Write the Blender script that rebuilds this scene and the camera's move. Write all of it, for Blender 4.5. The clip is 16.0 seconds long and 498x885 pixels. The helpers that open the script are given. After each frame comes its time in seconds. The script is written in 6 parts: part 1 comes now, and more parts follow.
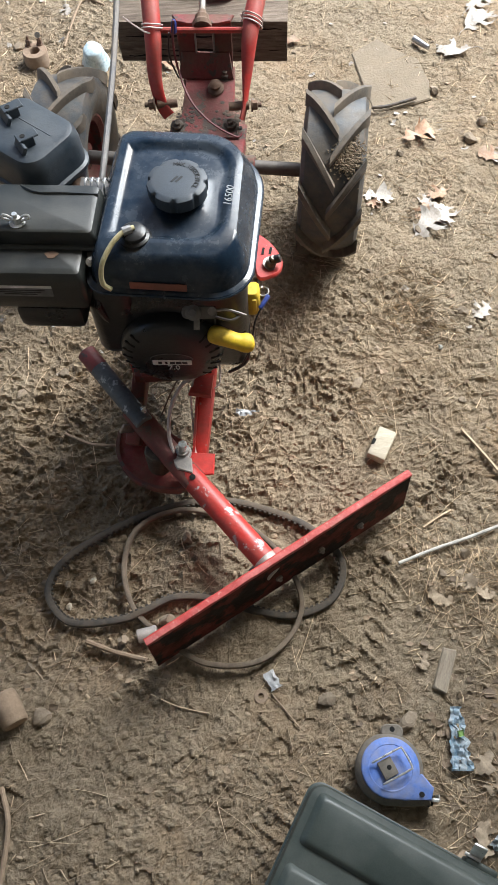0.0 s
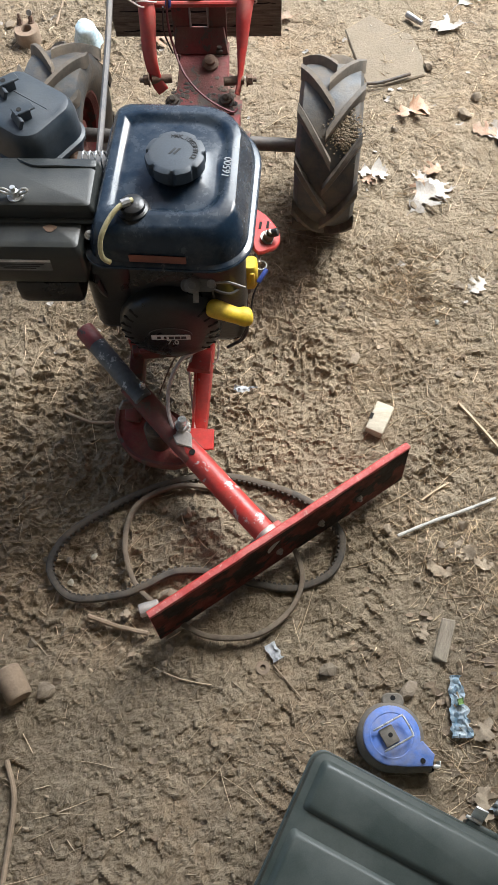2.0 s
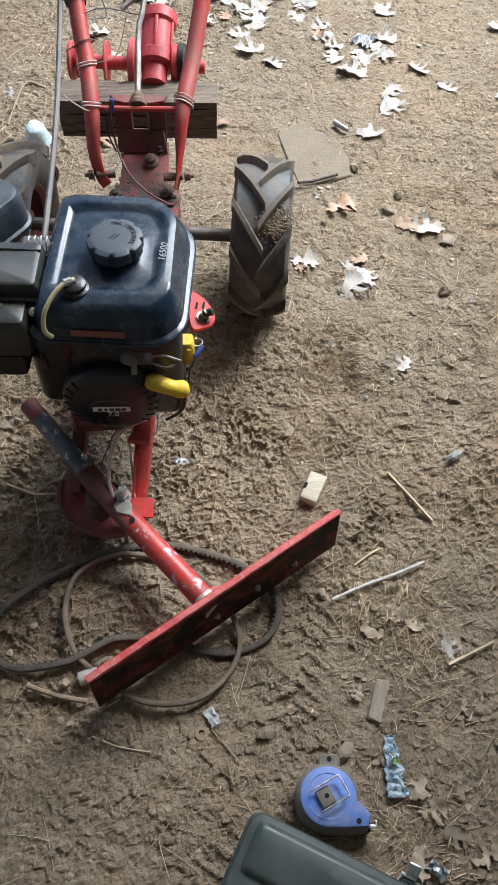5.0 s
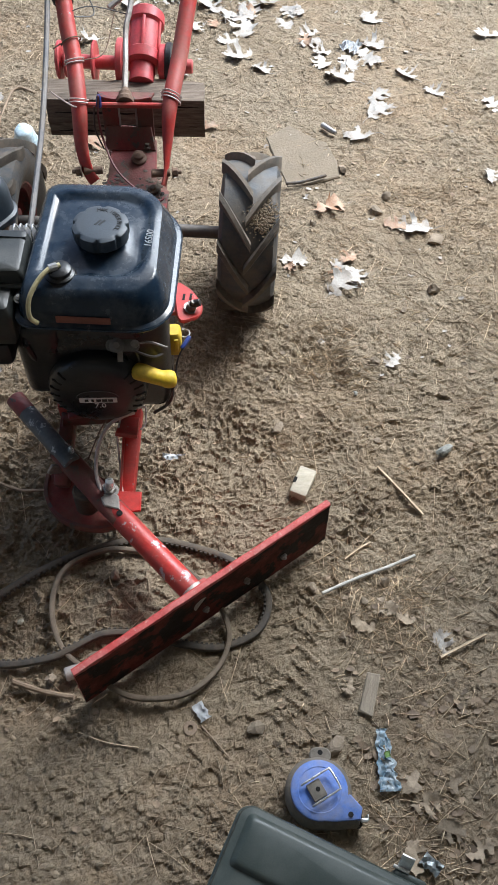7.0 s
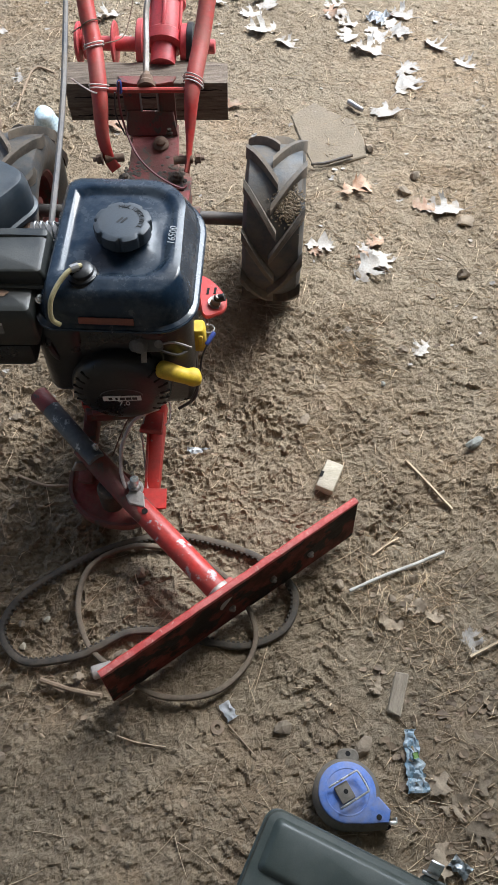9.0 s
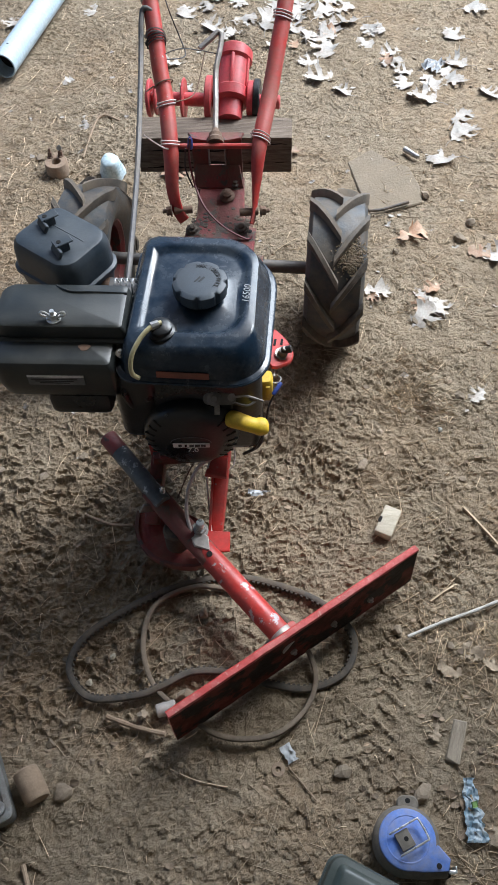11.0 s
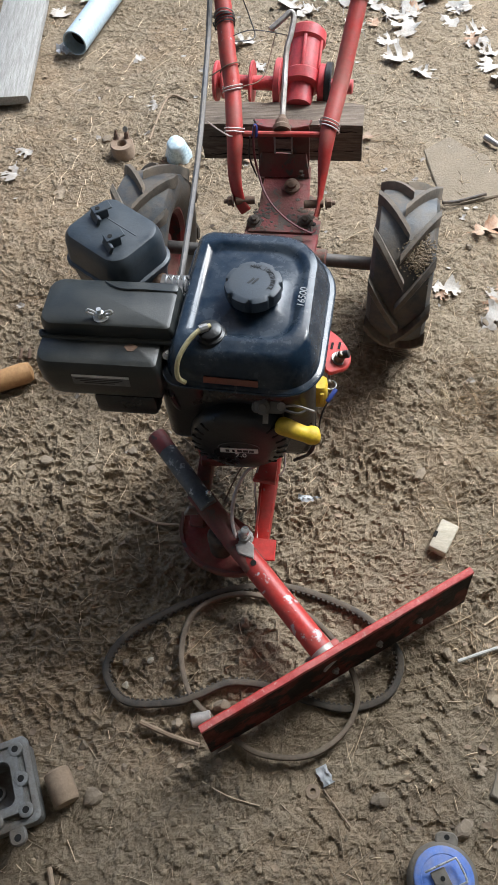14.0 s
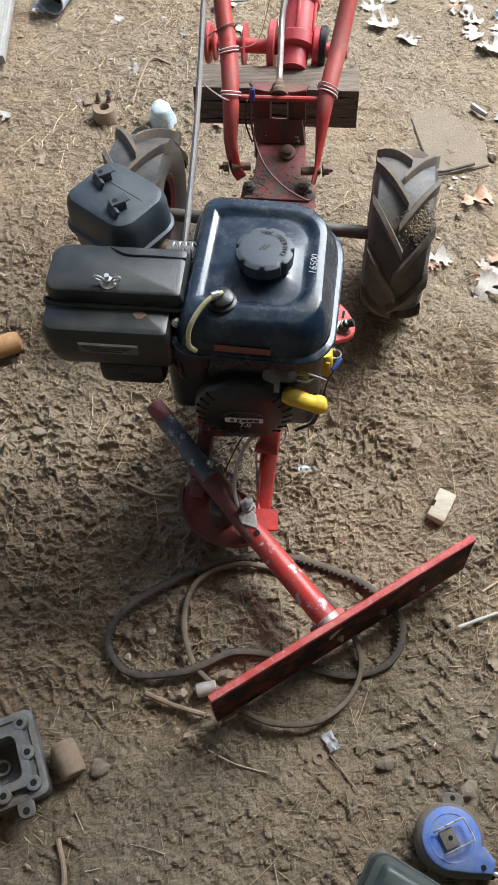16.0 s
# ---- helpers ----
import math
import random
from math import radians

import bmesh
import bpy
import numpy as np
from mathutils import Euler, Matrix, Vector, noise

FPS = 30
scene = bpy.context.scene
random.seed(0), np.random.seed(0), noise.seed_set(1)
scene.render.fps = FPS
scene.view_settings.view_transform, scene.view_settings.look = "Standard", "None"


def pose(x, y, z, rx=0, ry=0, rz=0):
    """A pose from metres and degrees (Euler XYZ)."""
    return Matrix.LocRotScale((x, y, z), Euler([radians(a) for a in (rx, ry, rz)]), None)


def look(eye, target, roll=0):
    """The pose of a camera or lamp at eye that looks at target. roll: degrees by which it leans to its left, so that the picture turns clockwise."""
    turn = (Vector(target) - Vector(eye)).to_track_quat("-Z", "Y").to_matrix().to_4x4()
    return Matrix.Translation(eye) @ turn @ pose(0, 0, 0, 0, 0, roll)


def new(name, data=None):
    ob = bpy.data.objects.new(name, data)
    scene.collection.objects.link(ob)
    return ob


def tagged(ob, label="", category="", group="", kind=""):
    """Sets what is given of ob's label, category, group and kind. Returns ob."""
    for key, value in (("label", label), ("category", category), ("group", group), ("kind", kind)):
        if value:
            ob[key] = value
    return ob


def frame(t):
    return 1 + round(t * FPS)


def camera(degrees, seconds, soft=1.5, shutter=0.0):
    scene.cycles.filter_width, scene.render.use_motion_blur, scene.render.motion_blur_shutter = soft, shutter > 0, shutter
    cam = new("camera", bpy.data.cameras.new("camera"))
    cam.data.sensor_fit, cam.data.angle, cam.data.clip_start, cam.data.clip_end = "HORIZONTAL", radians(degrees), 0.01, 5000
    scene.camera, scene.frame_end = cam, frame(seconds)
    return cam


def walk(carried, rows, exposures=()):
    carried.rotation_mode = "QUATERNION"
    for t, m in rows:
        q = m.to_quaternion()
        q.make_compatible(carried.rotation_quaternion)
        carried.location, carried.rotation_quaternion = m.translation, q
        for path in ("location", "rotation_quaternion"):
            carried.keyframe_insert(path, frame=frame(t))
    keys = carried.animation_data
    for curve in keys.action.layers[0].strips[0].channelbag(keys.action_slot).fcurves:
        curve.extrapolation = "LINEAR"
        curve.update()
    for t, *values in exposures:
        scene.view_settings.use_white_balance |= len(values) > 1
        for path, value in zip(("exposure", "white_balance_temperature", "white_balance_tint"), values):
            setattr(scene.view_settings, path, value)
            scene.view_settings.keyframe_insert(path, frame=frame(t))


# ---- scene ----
cam = camera(34.7, 16.0, 1.05)
PATH = [
    (0, (-0.021, -0.262, 1.316), (0.0, 0.675, -0.45), -2.9),
    (0.5, (-0.025, -0.267, 1.315), (-0.003, 0.666, -0.454), -2.8),
    (1, (-0.032, -0.27, 1.317), (-0.003, 0.655, -0.456), -2.6),
    (1.5, (-0.033, -0.279, 1.316), (0.003, 0.636, -0.462), -2.5),
    (2, (-0.033, -0.283, 1.312), (0.003, 0.625, -0.47), -2.6),
    (2.5, (-0.032, -0.279, 1.314), (0.016, 0.623, -0.471), -1.9),
    (3, (-0.028, -0.276, 1.313), (0.027, 0.631, -0.468), -1.4),
    (3.5, (-0.033, -0.281, 1.316), (0.039, 0.657, -0.449), -0.4),
    (4, (-0.035, -0.312, 1.327), (0.075, 0.675, -0.409), 1.2),
    (4.5, (-0.019, -0.338, 1.355), (0.134, 0.717, -0.337), 2.5),
    (4.7, (-0.016, -0.341, 1.353), (0.149, 0.728, -0.329), 2.7),
    (6.8, (-0.016, -0.373, 1.314), (0.194, 0.757, -0.322), 3.7),
    (7, (-0.01, -0.378, 1.313), (0.188, 0.744, -0.33), 3.2),
    (7.5, (-0.014, -0.357, 1.286), (0.162, 0.716, -0.393), 2.5),
    (8, (-0.017, -0.357, 1.297), (0.149, 0.707, -0.389), 2.3),
    (8.2, (-0.006, -0.352, 1.3), (0.137, 0.711, -0.388), 1.2),
    (10.3, (-0.035, -0.308, 1.378), (0.088, 0.785, -0.292), -0.3),
    (10.5, (-0.045, -0.311, 1.384), (0.062, 0.792, -0.281), -0.7),
    (11, (-0.057, -0.308, 1.379), (-0.006, 0.812, -0.278), -2.2),
    (11.5, (-0.054, -0.293, 1.369), (-0.074, 0.829, -0.287), -4.3),
    (12, (-0.041, -0.265, 1.364), (-0.107, 0.852, -0.293), -5.6),
    (12.5, (-0.026, -0.239, 1.361), (-0.125, 0.871, -0.3), -6.6),
    (13, (-0.017, -0.238, 1.364), (-0.13, 0.867, -0.3), -7.0),
    (13.5, (-0.02, -0.239, 1.361), (-0.136, 0.856, -0.309), -6.8),
    (14, (-0.03, -0.237, 1.358), (-0.144, 0.84, -0.323), -6.7),
    (14.5, (-0.042, -0.249, 1.352), (-0.141, 0.807, -0.343), -6.0),
    (15, (-0.034, -0.268, 1.35), (-0.103, 0.773, -0.356), -5.0),
    (15.5, (-0.051, -0.26, 1.346), (-0.086, 0.765, -0.371), -3.7),
    (16, (-0.104, -0.237, 1.35), (-0.118, 0.783, -0.37), -2.5),
]
walk(cam, [(t, look(eye, target, roll)) for t, eye, target, roll in PATH],
     [(0, 0.29, 6300, 8), (3.5, 0.36, 6250, 8), (4.7, 0.08, 6000, 8), (7, 0.04, 5950, 8), (8.2, 0.12, 6050, 8), (10.3, -0.10, 5850, 8), (12.5, -0.10, 5950, 8), (14.5, 0.02, 6050, 8), (16, 0.10, 6100, 8)])

# world: overcast sky, let in by the open side of the added, unseen shed
world = bpy.data.worlds.new("sky")
scene.world = world
world.use_nodes = True
wn = world.node_tree.nodes
sky = wn.new("ShaderNodeTexSky")
sky.sky_type, sky.sun_disc = "NISHITA", False
sky.sun_elevation, sky.sun_rotation = radians(51), radians(48)
sky.air_density, sky.dust_density = 1.0, 4.0
world.node_tree.links.new(sky.outputs[0], wn["Background"].inputs[0])
wn["Background"].inputs[1].default_value = 0.16

sun = new("sun", bpy.data.lights.new("sun", "SUN"))
sun.data.energy, sun.data.angle, sun.data.color = 1.55, radians(7), (1.0, 0.96, 0.9)
sun.matrix_world = look((2.15, 1.95, 3.6), (0, 0, 0))

# area lamp added to stand in for sky light from the far right
sky_stand_in = new("sky_stand_in_lamp", bpy.data.lights.new("sky_stand_in_lamp", "AREA"))
sky_stand_in.data.shape, sky_stand_in.data.size, sky_stand_in.data.size_y = "RECTANGLE", 2.6, 1.5
sky_stand_in.data.energy, sky_stand_in.data.color = 235, (0.94, 0.98, 1.0)
sky_stand_in.matrix_world = look((1.8, 2.6, 2.75), (0.0, 0.5, 0.1))


# ---------------------------------------------------------------- materials
def mat(name, col, col2=None, rough=0.6, rough2=None, metal=0.0, scale=18.0, bump=0.3, bscale=120.0,
        dust=None, dust_amount=0.4, dust_scale=9.0, chip=None, chip_level=0.68, chip_scale=45.0,
        per_object=0.0, per_island=0.0, stretch=(1, 1, 1), coat=0.0, spec=0.5):
    m = bpy.data.materials.new(name)
    m.use_nodes = True
    n, l = m.node_tree.nodes, m.node_tree.links
    b = n["Principled BSDF"]
    tc = n.new("ShaderNodeTexCoord")
    mp = n.new("ShaderNodeMapping")
    mp.inputs["Scale"].default_value = stretch
    l.new(tc.outputs["Object"], mp.inputs[0])

    def noise_tex(s, detail=6.0, r=0.6):
        t = n.new("ShaderNodeTexNoise")
        t.inputs["Scale"].default_value, t.inputs["Detail"].default_value, t.inputs["Roughness"].default_value = s, detail, r
        l.new(mp.outputs[0], t.inputs["Vector"])
        return t.outputs["Fac"]

    def ranged(x, a, c, lo=0.0, hi=1.0):
        r = n.new("ShaderNodeMapRange")
        r.inputs[1].default_value, r.inputs[2].default_value = a, c
        r.inputs[3].default_value, r.inputs[4].default_value = lo, hi
        l.new(x, r.inputs[0])
        return r.outputs[0]

    def mix(f, a, c, kind="MIX"):
        x = n.new("ShaderNodeMix")
        x.data_type, x.blend_type = "RGBA", kind
        for sock, v in ((x.inputs[0], f), (x.inputs[6], a), (x.inputs[7], c)):
            if isinstance(v, (int, float)):
                sock.default_value = v
            elif isinstance(v, tuple):
                sock.default_value = (*v, 1) if len(v) == 3 else v
            else:
                l.new(v, sock)
        return x.outputs[2]

    big, fine = noise_tex(scale), noise_tex(bscale, 4.0, 0.7)
    col2 = col2 or tuple(c * 0.72 for c in col)
    out = mix(ranged(big, 0.35, 0.65), tuple(col), tuple(col2))
    grain = ranged(fine, 0.25, 0.75, 0.78, 1.18)
    g = n.new("ShaderNodeCombineColor")
    for i in range(3):
        l.new(grain, g.inputs[i])
    out = mix(1.0, out, g.outputs[0], "MULTIPLY")
    if per_object or per_island:
        src = n.new("ShaderNodeObjectInfo").outputs["Random"] if per_object else n.new("ShaderNodeNewGeometry").outputs["Random Per Island"]
        amount = per_object or per_island
        v = ranged(src, 0, 1, 1 - amount, 1 + amount)
        g2 = n.new("ShaderNodeCombineColor")
        for i in range(3):
            l.new(v, g2.inputs[i])
        out = mix(1.0, out, g2.outputs[0], "MULTIPLY")
    rsock = ranged(big, 0.3, 0.7, rough, rough if rough2 is None else rough2)
    msock = None
    if chip:
        f = ranged(noise_tex(chip_scale, 8.0, 0.65), chip_level, chip_level + 0.03)
        out = mix(f, out, tuple(chip))
    if dust:
        f = ranged(noise_tex(dust_scale, 8.0, 0.7), 0.42, 0.72, 0.0, dust_amount)
        out = mix(f, out, tuple(dust))
        rr_ = n.new("ShaderNodeMath")
        rr_.operation, rr_.use_clamp = "ADD", True
        l.new(rsock, rr_.inputs[0])
        l.new(ranged(f, 0, 1, 0, 0.5), rr_.inputs[1])
        rsock = rr_.outputs[0]
    l.new(out, b.inputs["Base Color"])
    l.new(rsock, b.inputs["Roughness"])
    b.inputs["Metallic"].default_value = metal
    b.inputs["Specular IOR Level"].default_value = spec
    b.inputs["Coat Weight"].default_value = coat
    b.inputs["Coat Roughness"].default_value = 0.12
    if bump:
        bp = n.new("ShaderNodeBump")
        bp.inputs["Strength"].default_value, bp.inputs["Distance"].default_value = bump, 0.002
        l.new(fine, bp.inputs["Height"])
        l.new(bp.outputs[0], b.inputs["Normal"])
    return m


DIRT = (0.25, 0.185, 0.125)
DRY = (0.36, 0.29, 0.215)
RED = mat("red_paint", (0.45, 0.034, 0.028), (0.32, 0.028, 0.025), 0.38, 0.55, chip=(0.30, 0.25, 0.23), chip_level=0.66, chip_scale=38, dust=DRY, dust_amount=0.35, bump=0.25)
BRIGHT_RED = mat("bright_red_paint", (0.52, 0.031, 0.026), (0.42, 0.028, 0.024), 0.33, 0.5, chip=(0.33, 0.23, 0.21), chip_level=0.64, chip_scale=60, dust=DRY, dust_amount=0.14, bump=0.25)
SCRAPED_RED = mat("scraped_red_paint", (0.50, 0.034, 0.029), (0.36, 0.028, 0.025), 0.35, 0.5, chip=(0.46, 0.42, 0.43), chip_level=0.585, chip_scale=42, dust=DRY, dust_amount=0.15, bump=0.3)
PINK_RED = mat("faded_red_paint", (0.60, 0.07, 0.08), (0.48, 0.05, 0.06), 0.3, 0.5, dust=DRY, dust_amount=0.35, bump=0.2)
# grime on the gear case; also the shaded tone of the front frame
DARK_RED = mat("grimy_shaded_red_paint", (0.20, 0.03, 0.03), (0.10, 0.03, 0.028), 0.45, 0.75, chip=(0.06, 0.045, 0.04), chip_level=0.56, chip_scale=30, dust=DIRT, dust_amount=0.55, bump=0.6)
# red darkened for the shade on the pivot plate, with dust over it
SHADED_PIVOT_RED = mat("dusty_shaded_red_paint", (0.27, 0.036, 0.030), (0.17, 0.032, 0.027), 0.55, 0.75, dust=DIRT, dust_amount=0.6, dust_scale=22, bump=0.5)
# blue in the tank's base colour stands in for reflected sky
TANK = mat("black_tank_paint", (0.006, 0.015, 0.029), (0.011, 0.022, 0.038), 0.12, 0.26, dust=(0.15, 0.165, 0.18), dust_amount=0.30, dust_scale=26, bump=0.05, bscale=260, coat=0.0, spec=0.38)
PLASTIC = mat("black_plastic", (0.015, 0.018, 0.018), (0.024, 0.026, 0.024), 0.30, 0.45, dust=(0.13, 0.125, 0.11), dust_amount=0.2, bump=0.15, bscale=400)
CAP = mat("charcoal_cap_plastic", (0.042, 0.054, 0.070), (0.034, 0.044, 0.058), 0.45, 0.58, dust=(0.10, 0.10, 0.10), dust_amount=0.25, bump=0.1, bscale=420)
BLACK = mat("black_engine_metal", (0.009, 0.010, 0.012), (0.016, 0.016, 0.017), 0.22, 0.42, dust=(0.10, 0.09, 0.08), dust_amount=0.08, bump=0.3, spec=0.45)
MUFFLER = mat("black_muffler_steel", (0.020, 0.030, 0.042), (0.029, 0.040, 0.053), 0.34, 0.48, dust=(0.13, 0.13, 0.12), dust_amount=0.22, bump=0.2)
STEEL = mat("worn_steel", (0.42, 0.41, 0.40), (0.25, 0.23, 0.21), 0.35, 0.6, metal=0.85, dust=DIRT, dust_amount=0.4)
CHROME = mat("bright_zinc", (0.82, 0.82, 0.8), (0.65, 0.65, 0.63), 0.22, 0.35, metal=0.7, bump=0.1)
BARE = mat("scraped_bare_steel", (0.55, 0.52, 0.48), (0.36, 0.31, 0.28), 0.45, 0.6, metal=0.35, bump=0.4)
ROD = mat("dark_steel_rod", (0.10, 0.10, 0.105), (0.16, 0.155, 0.15), 0.4, 0.6, metal=0.5, dust=DIRT, dust_amount=0.3)
ALUMINIUM = mat("cast_aluminium", (0.26, 0.27, 0.27), (0.13, 0.13, 0.125), 0.5, 0.7, metal=0.5, dust=DIRT, dust_amount=0.5, bump=0.6, bscale=300)
RUST = mat("rusty_iron", (0.17, 0.10, 0.065), (0.10, 0.06, 0.045), 0.8, 0.9, bump=0.8, dust=DRY, dust_amount=0.4)
DUSTY_IRON = mat("dusty_rusted_iron", (0.30, 0.215, 0.15), (0.21, 0.145, 0.10), 0.85, 0.95, bump=0.6, dust=DRY, dust_amount=0.6)
CLEAR_BLUE = mat("pale_blue_clear_plastic", (0.42, 0.56, 0.63), (0.58, 0.68, 0.72), 0.2, 0.4, scale=60, bump=0.3)
GREASE = mat("greasy_black_metal", (0.03, 0.024, 0.02), (0.08, 0.06, 0.045), 0.45, 0.8, bump=0.8, dust=DIRT, dust_amount=0.5)
DARK_FACE = mat("dark_mottled_red_steel", (0.17, 0.030, 0.022), (0.055, 0.022, 0.015), 0.6, 0.8, chip=(0.02, 0.014, 0.011), chip_level=0.52, chip_scale=14, bump=0.5, dust=(0.03, 0.022, 0.016), dust_amount=0.5, spec=0.2)
RUBBER = mat("dusty_tyre_rubber", (0.045, 0.053, 0.062), (0.075, 0.075, 0.073), 0.38, 0.6, dust=(0.22, 0.165, 0.11), dust_amount=0.6, dust_scale=16, bump=0.4)
LUG_RUBBER = mat("worn_lug_rubber", (0.06, 0.054, 0.047), (0.135, 0.112, 0.088), 0.6, 0.8, dust=(0.27, 0.215, 0.16), dust_amount=0.8, dust_scale=12, bump=0.5)
BELT = mat("cracked_belt_rubber", (0.052, 0.046, 0.040), (0.10, 0.083, 0.066), 0.7, 0.85, dust=(0.22, 0.17, 0.12), dust_amount=0.65, dust_scale=20, bump=0.6)
HOSE_RUBBER = mat("brown_belt_rubber", (0.10, 0.077, 0.056), (0.16, 0.123, 0.09), 0.75, 0.9, dust=(0.3, 0.24, 0.18), dust_amount=0.6, bump=0.5)
YELLOW = mat("yellow_rubber", (0.72, 0.50, 0.015), (0.62, 0.40, 0.015), 0.5, 0.6, dust=(0.3, 0.22, 0.1), dust_amount=0.35, bump=0.2)
BLUE_WIRE = mat("blue_plastic", (0.03, 0.06, 0.28), None, 0.4, bump=0.1)
HOSE = mat("yellowed_clear_hose", (0.58, 0.52, 0.30), (0.46, 0.40, 0.22), 0.3, 0.4, bump=0.1)
WIRE = mat("pale_tie_wire", (0.62, 0.52, 0.48), (0.45, 0.36, 0.33), 0.5, bump=0.1)
DARK_WIRE = mat("dark_cable", (0.035, 0.03, 0.03), None, 0.5, bump=0.1)
RED_WIRE = mat("dull_red_cable", (0.16, 0.035, 0.04), None, 0.5, bump=0.1)
GRIP = mat("worn_black_tube", (0.05, 0.055, 0.06), (0.13, 0.14, 0.145), 0.4, 0.6, chip=(0.36, 0.37, 0.37), chip_level=0.6, chip_scale=50, bump=0.3)
TOOLCASE = mat("grey_green_plastic", (0.034, 0.046, 0.041), (0.043, 0.055, 0.049), 0.36, 0.48, dust=(0.15, 0.15, 0.13), dust_amount=0.25, bump=0.08, bscale=500)
TAPE_BLUE = mat("blue_tape_case", (0.075, 0.17, 0.56), (0.14, 0.24, 0.58), 0.45, 0.6, dust=(0.33, 0.31, 0.33), dust_amount=0.7, dust_scale=26, bump=0.2)
TAPE_GREY = mat("dusty_grey_rubber", (0.14, 0.125, 0.105), (0.20, 0.17, 0.135), 0.75, 0.9, bump=0.4)
PIPE = mat("pale_blue_pipe_plastic", (0.40, 0.52, 0.60), (0.46, 0.55, 0.60), 0.35, 0.5, dust=(0.4, 0.38, 0.34), dust_amount=0.4, bump=0.1)
PALE_WOOD = mat("pale_cut_wood", (0.53, 0.475, 0.37), (0.43, 0.375, 0.285), 0.7, 0.85, scale=30, stretch=(1, 4, 4), bump=0.4)
GREY_WOOD = mat("weathered_grey_wood", (0.37, 0.36, 0.335), (0.255, 0.242, 0.222), 0.75, 0.9, scale=14, stretch=(14, 1, 14), bump=0.6, bscale=60)
OLD_WOOD = mat("old_brown_timber", (0.25, 0.197, 0.152), (0.10, 0.075, 0.055), 0.8, 0.95, scale=12, stretch=(1, 14, 14), bump=1.0, bscale=40, dust=(0.3, 0.25, 0.2), dust_amount=0.35)
TAN_WOOD = mat("tan_wood", (0.42, 0.24, 0.10), (0.34, 0.18, 0.075), 0.6, 0.8, scale=25, bump=0.4)
STRIP = mat("dull_brown_strip_wood", (0.31, 0.26, 0.195), (0.22, 0.18, 0.135), 0.8, 0.9, scale=25, stretch=(1, 6, 6), bump=0.5)
DOWEL = mat("dusty_brown_wood", (0.32, 0.235, 0.16), (0.26, 0.19, 0.13), 0.8, 0.9, scale=25, bump=0.5)
STONE = mat("dusty_stone", (0.27, 0.215, 0.155), (0.20, 0.155, 0.11), 0.85, 0.95, scale=40, bump=0.9, per_object=0.25)
GREY_STONE = mat("grey_stone", (0.17, 0.17, 0.15), (0.30, 0.30, 0.27), 0.8, 0.9, scale=60, bump=0.6)
CLOD = mat("dirt_clod", (0.31, 0.243, 0.165), (0.23, 0.178, 0.12), 0.95, scale=30, bump=1.0, per_island=0.22)
STRAW = mat("dry_pine_needles", (0.54, 0.43, 0.295), (0.37, 0.275, 0.18), 0.75, per_island=0.55, bump=0.0)
LEAF = mat("bleached_oak_leaf", (0.46, 0.43, 0.39), (0.35, 0.30, 0.25), 0.6, 0.75, scale=35, per_object=0.2, bump=0.5, bscale=200)
BROWN_LEAF = mat("orange_brown_oak_leaf", (0.30, 0.15, 0.075), (0.44, 0.33, 0.24), 0.6, 0.75, scale=30, per_object=0.2, bump=0.5, bscale=200)
DULL_LEAF = mat("dull_tan_leaf", (0.36, 0.285, 0.20), (0.25, 0.19, 0.13), 0.7, 0.85, scale=35, per_object=0.25, bump=0.5, bscale=200)
EDGE_RED = mat("dust_worn_red_edge", (0.52, 0.075, 0.07), (0.42, 0.045, 0.042), 0.55, 0.7, chip=(0.50, 0.22, 0.19), chip_level=0.60, chip_scale=130, dust=(0.5, 0.36, 0.32), dust_amount=0.4, dust_scale=30, bump=0.6)
PALE_STICK = mat("bleached_grey_stick", (0.50, 0.48, 0.44), (0.40, 0.38, 0.34), 0.7, 0.85, scale=30, bump=0.4)
LITTER = mat("dark_leaf_litter", (0.31, 0.23, 0.155), (0.22, 0.16, 0.11), 0.8, per_island=0.5, bump=0.5)
FOIL = mat("crumpled_foil", (0.62, 0.66, 0.68), (0.4, 0.44, 0.46), 0.25, 0.5, metal=0.6, bump=0.4)
WRAP = mat("blue_white_wrapper", (0.33, 0.50, 0.64), (0.70, 0.75, 0.78), 0.12, 0.3, scale=90, bump=0.4)
WRAP_GREEN = mat("green_wrapper_print", (0.26, 0.42, 0.14), None, 0.3, bump=0.1)
PAPER = mat("white_plastic_scrap", (0.72, 0.73, 0.75), (0.55, 0.56, 0.58), 0.4, 0.6, bump=0.4)
BOARD = mat("dirty_flat_board", (0.195, 0.157, 0.113), (0.235, 0.19, 0.138), 0.9, 0.95, dust=(0.22, 0.175, 0.122), dust_amount=0.8, dust_scale=16, bump=1.0, bscale=160)
LABEL = mat("grey_label", (0.20, 0.20, 0.20), (0.10, 0.10, 0.10), 0.5, bump=0.05)
LABEL_WHITE = mat("white_print", (0.72, 0.72, 0.70), (0.6, 0.6, 0.58), 0.5, bump=0.05)
LABEL_RED = mat("faded_red_label", (0.26, 0.075, 0.045), (0.18, 0.06, 0.04), 0.5, bump=0.1)
RUBBED = mat("dark_print", (0.008, 0.009, 0.011), None, 0.5, bump=0.0)
EMBOSS = mat("pale_grey_marks", (0.19, 0.20, 0.22), (0.12, 0.13, 0.15), 0.4, bump=0.05)
# pale, so that the unseen walls and roof bounce fill light
BOARD_WALL = mat("bounce_boards", (0.46, 0.44, 0.40), (0.36, 0.34, 0.30), 0.85, stretch=(6, 6, 0.6), scale=6, bump=0.5)
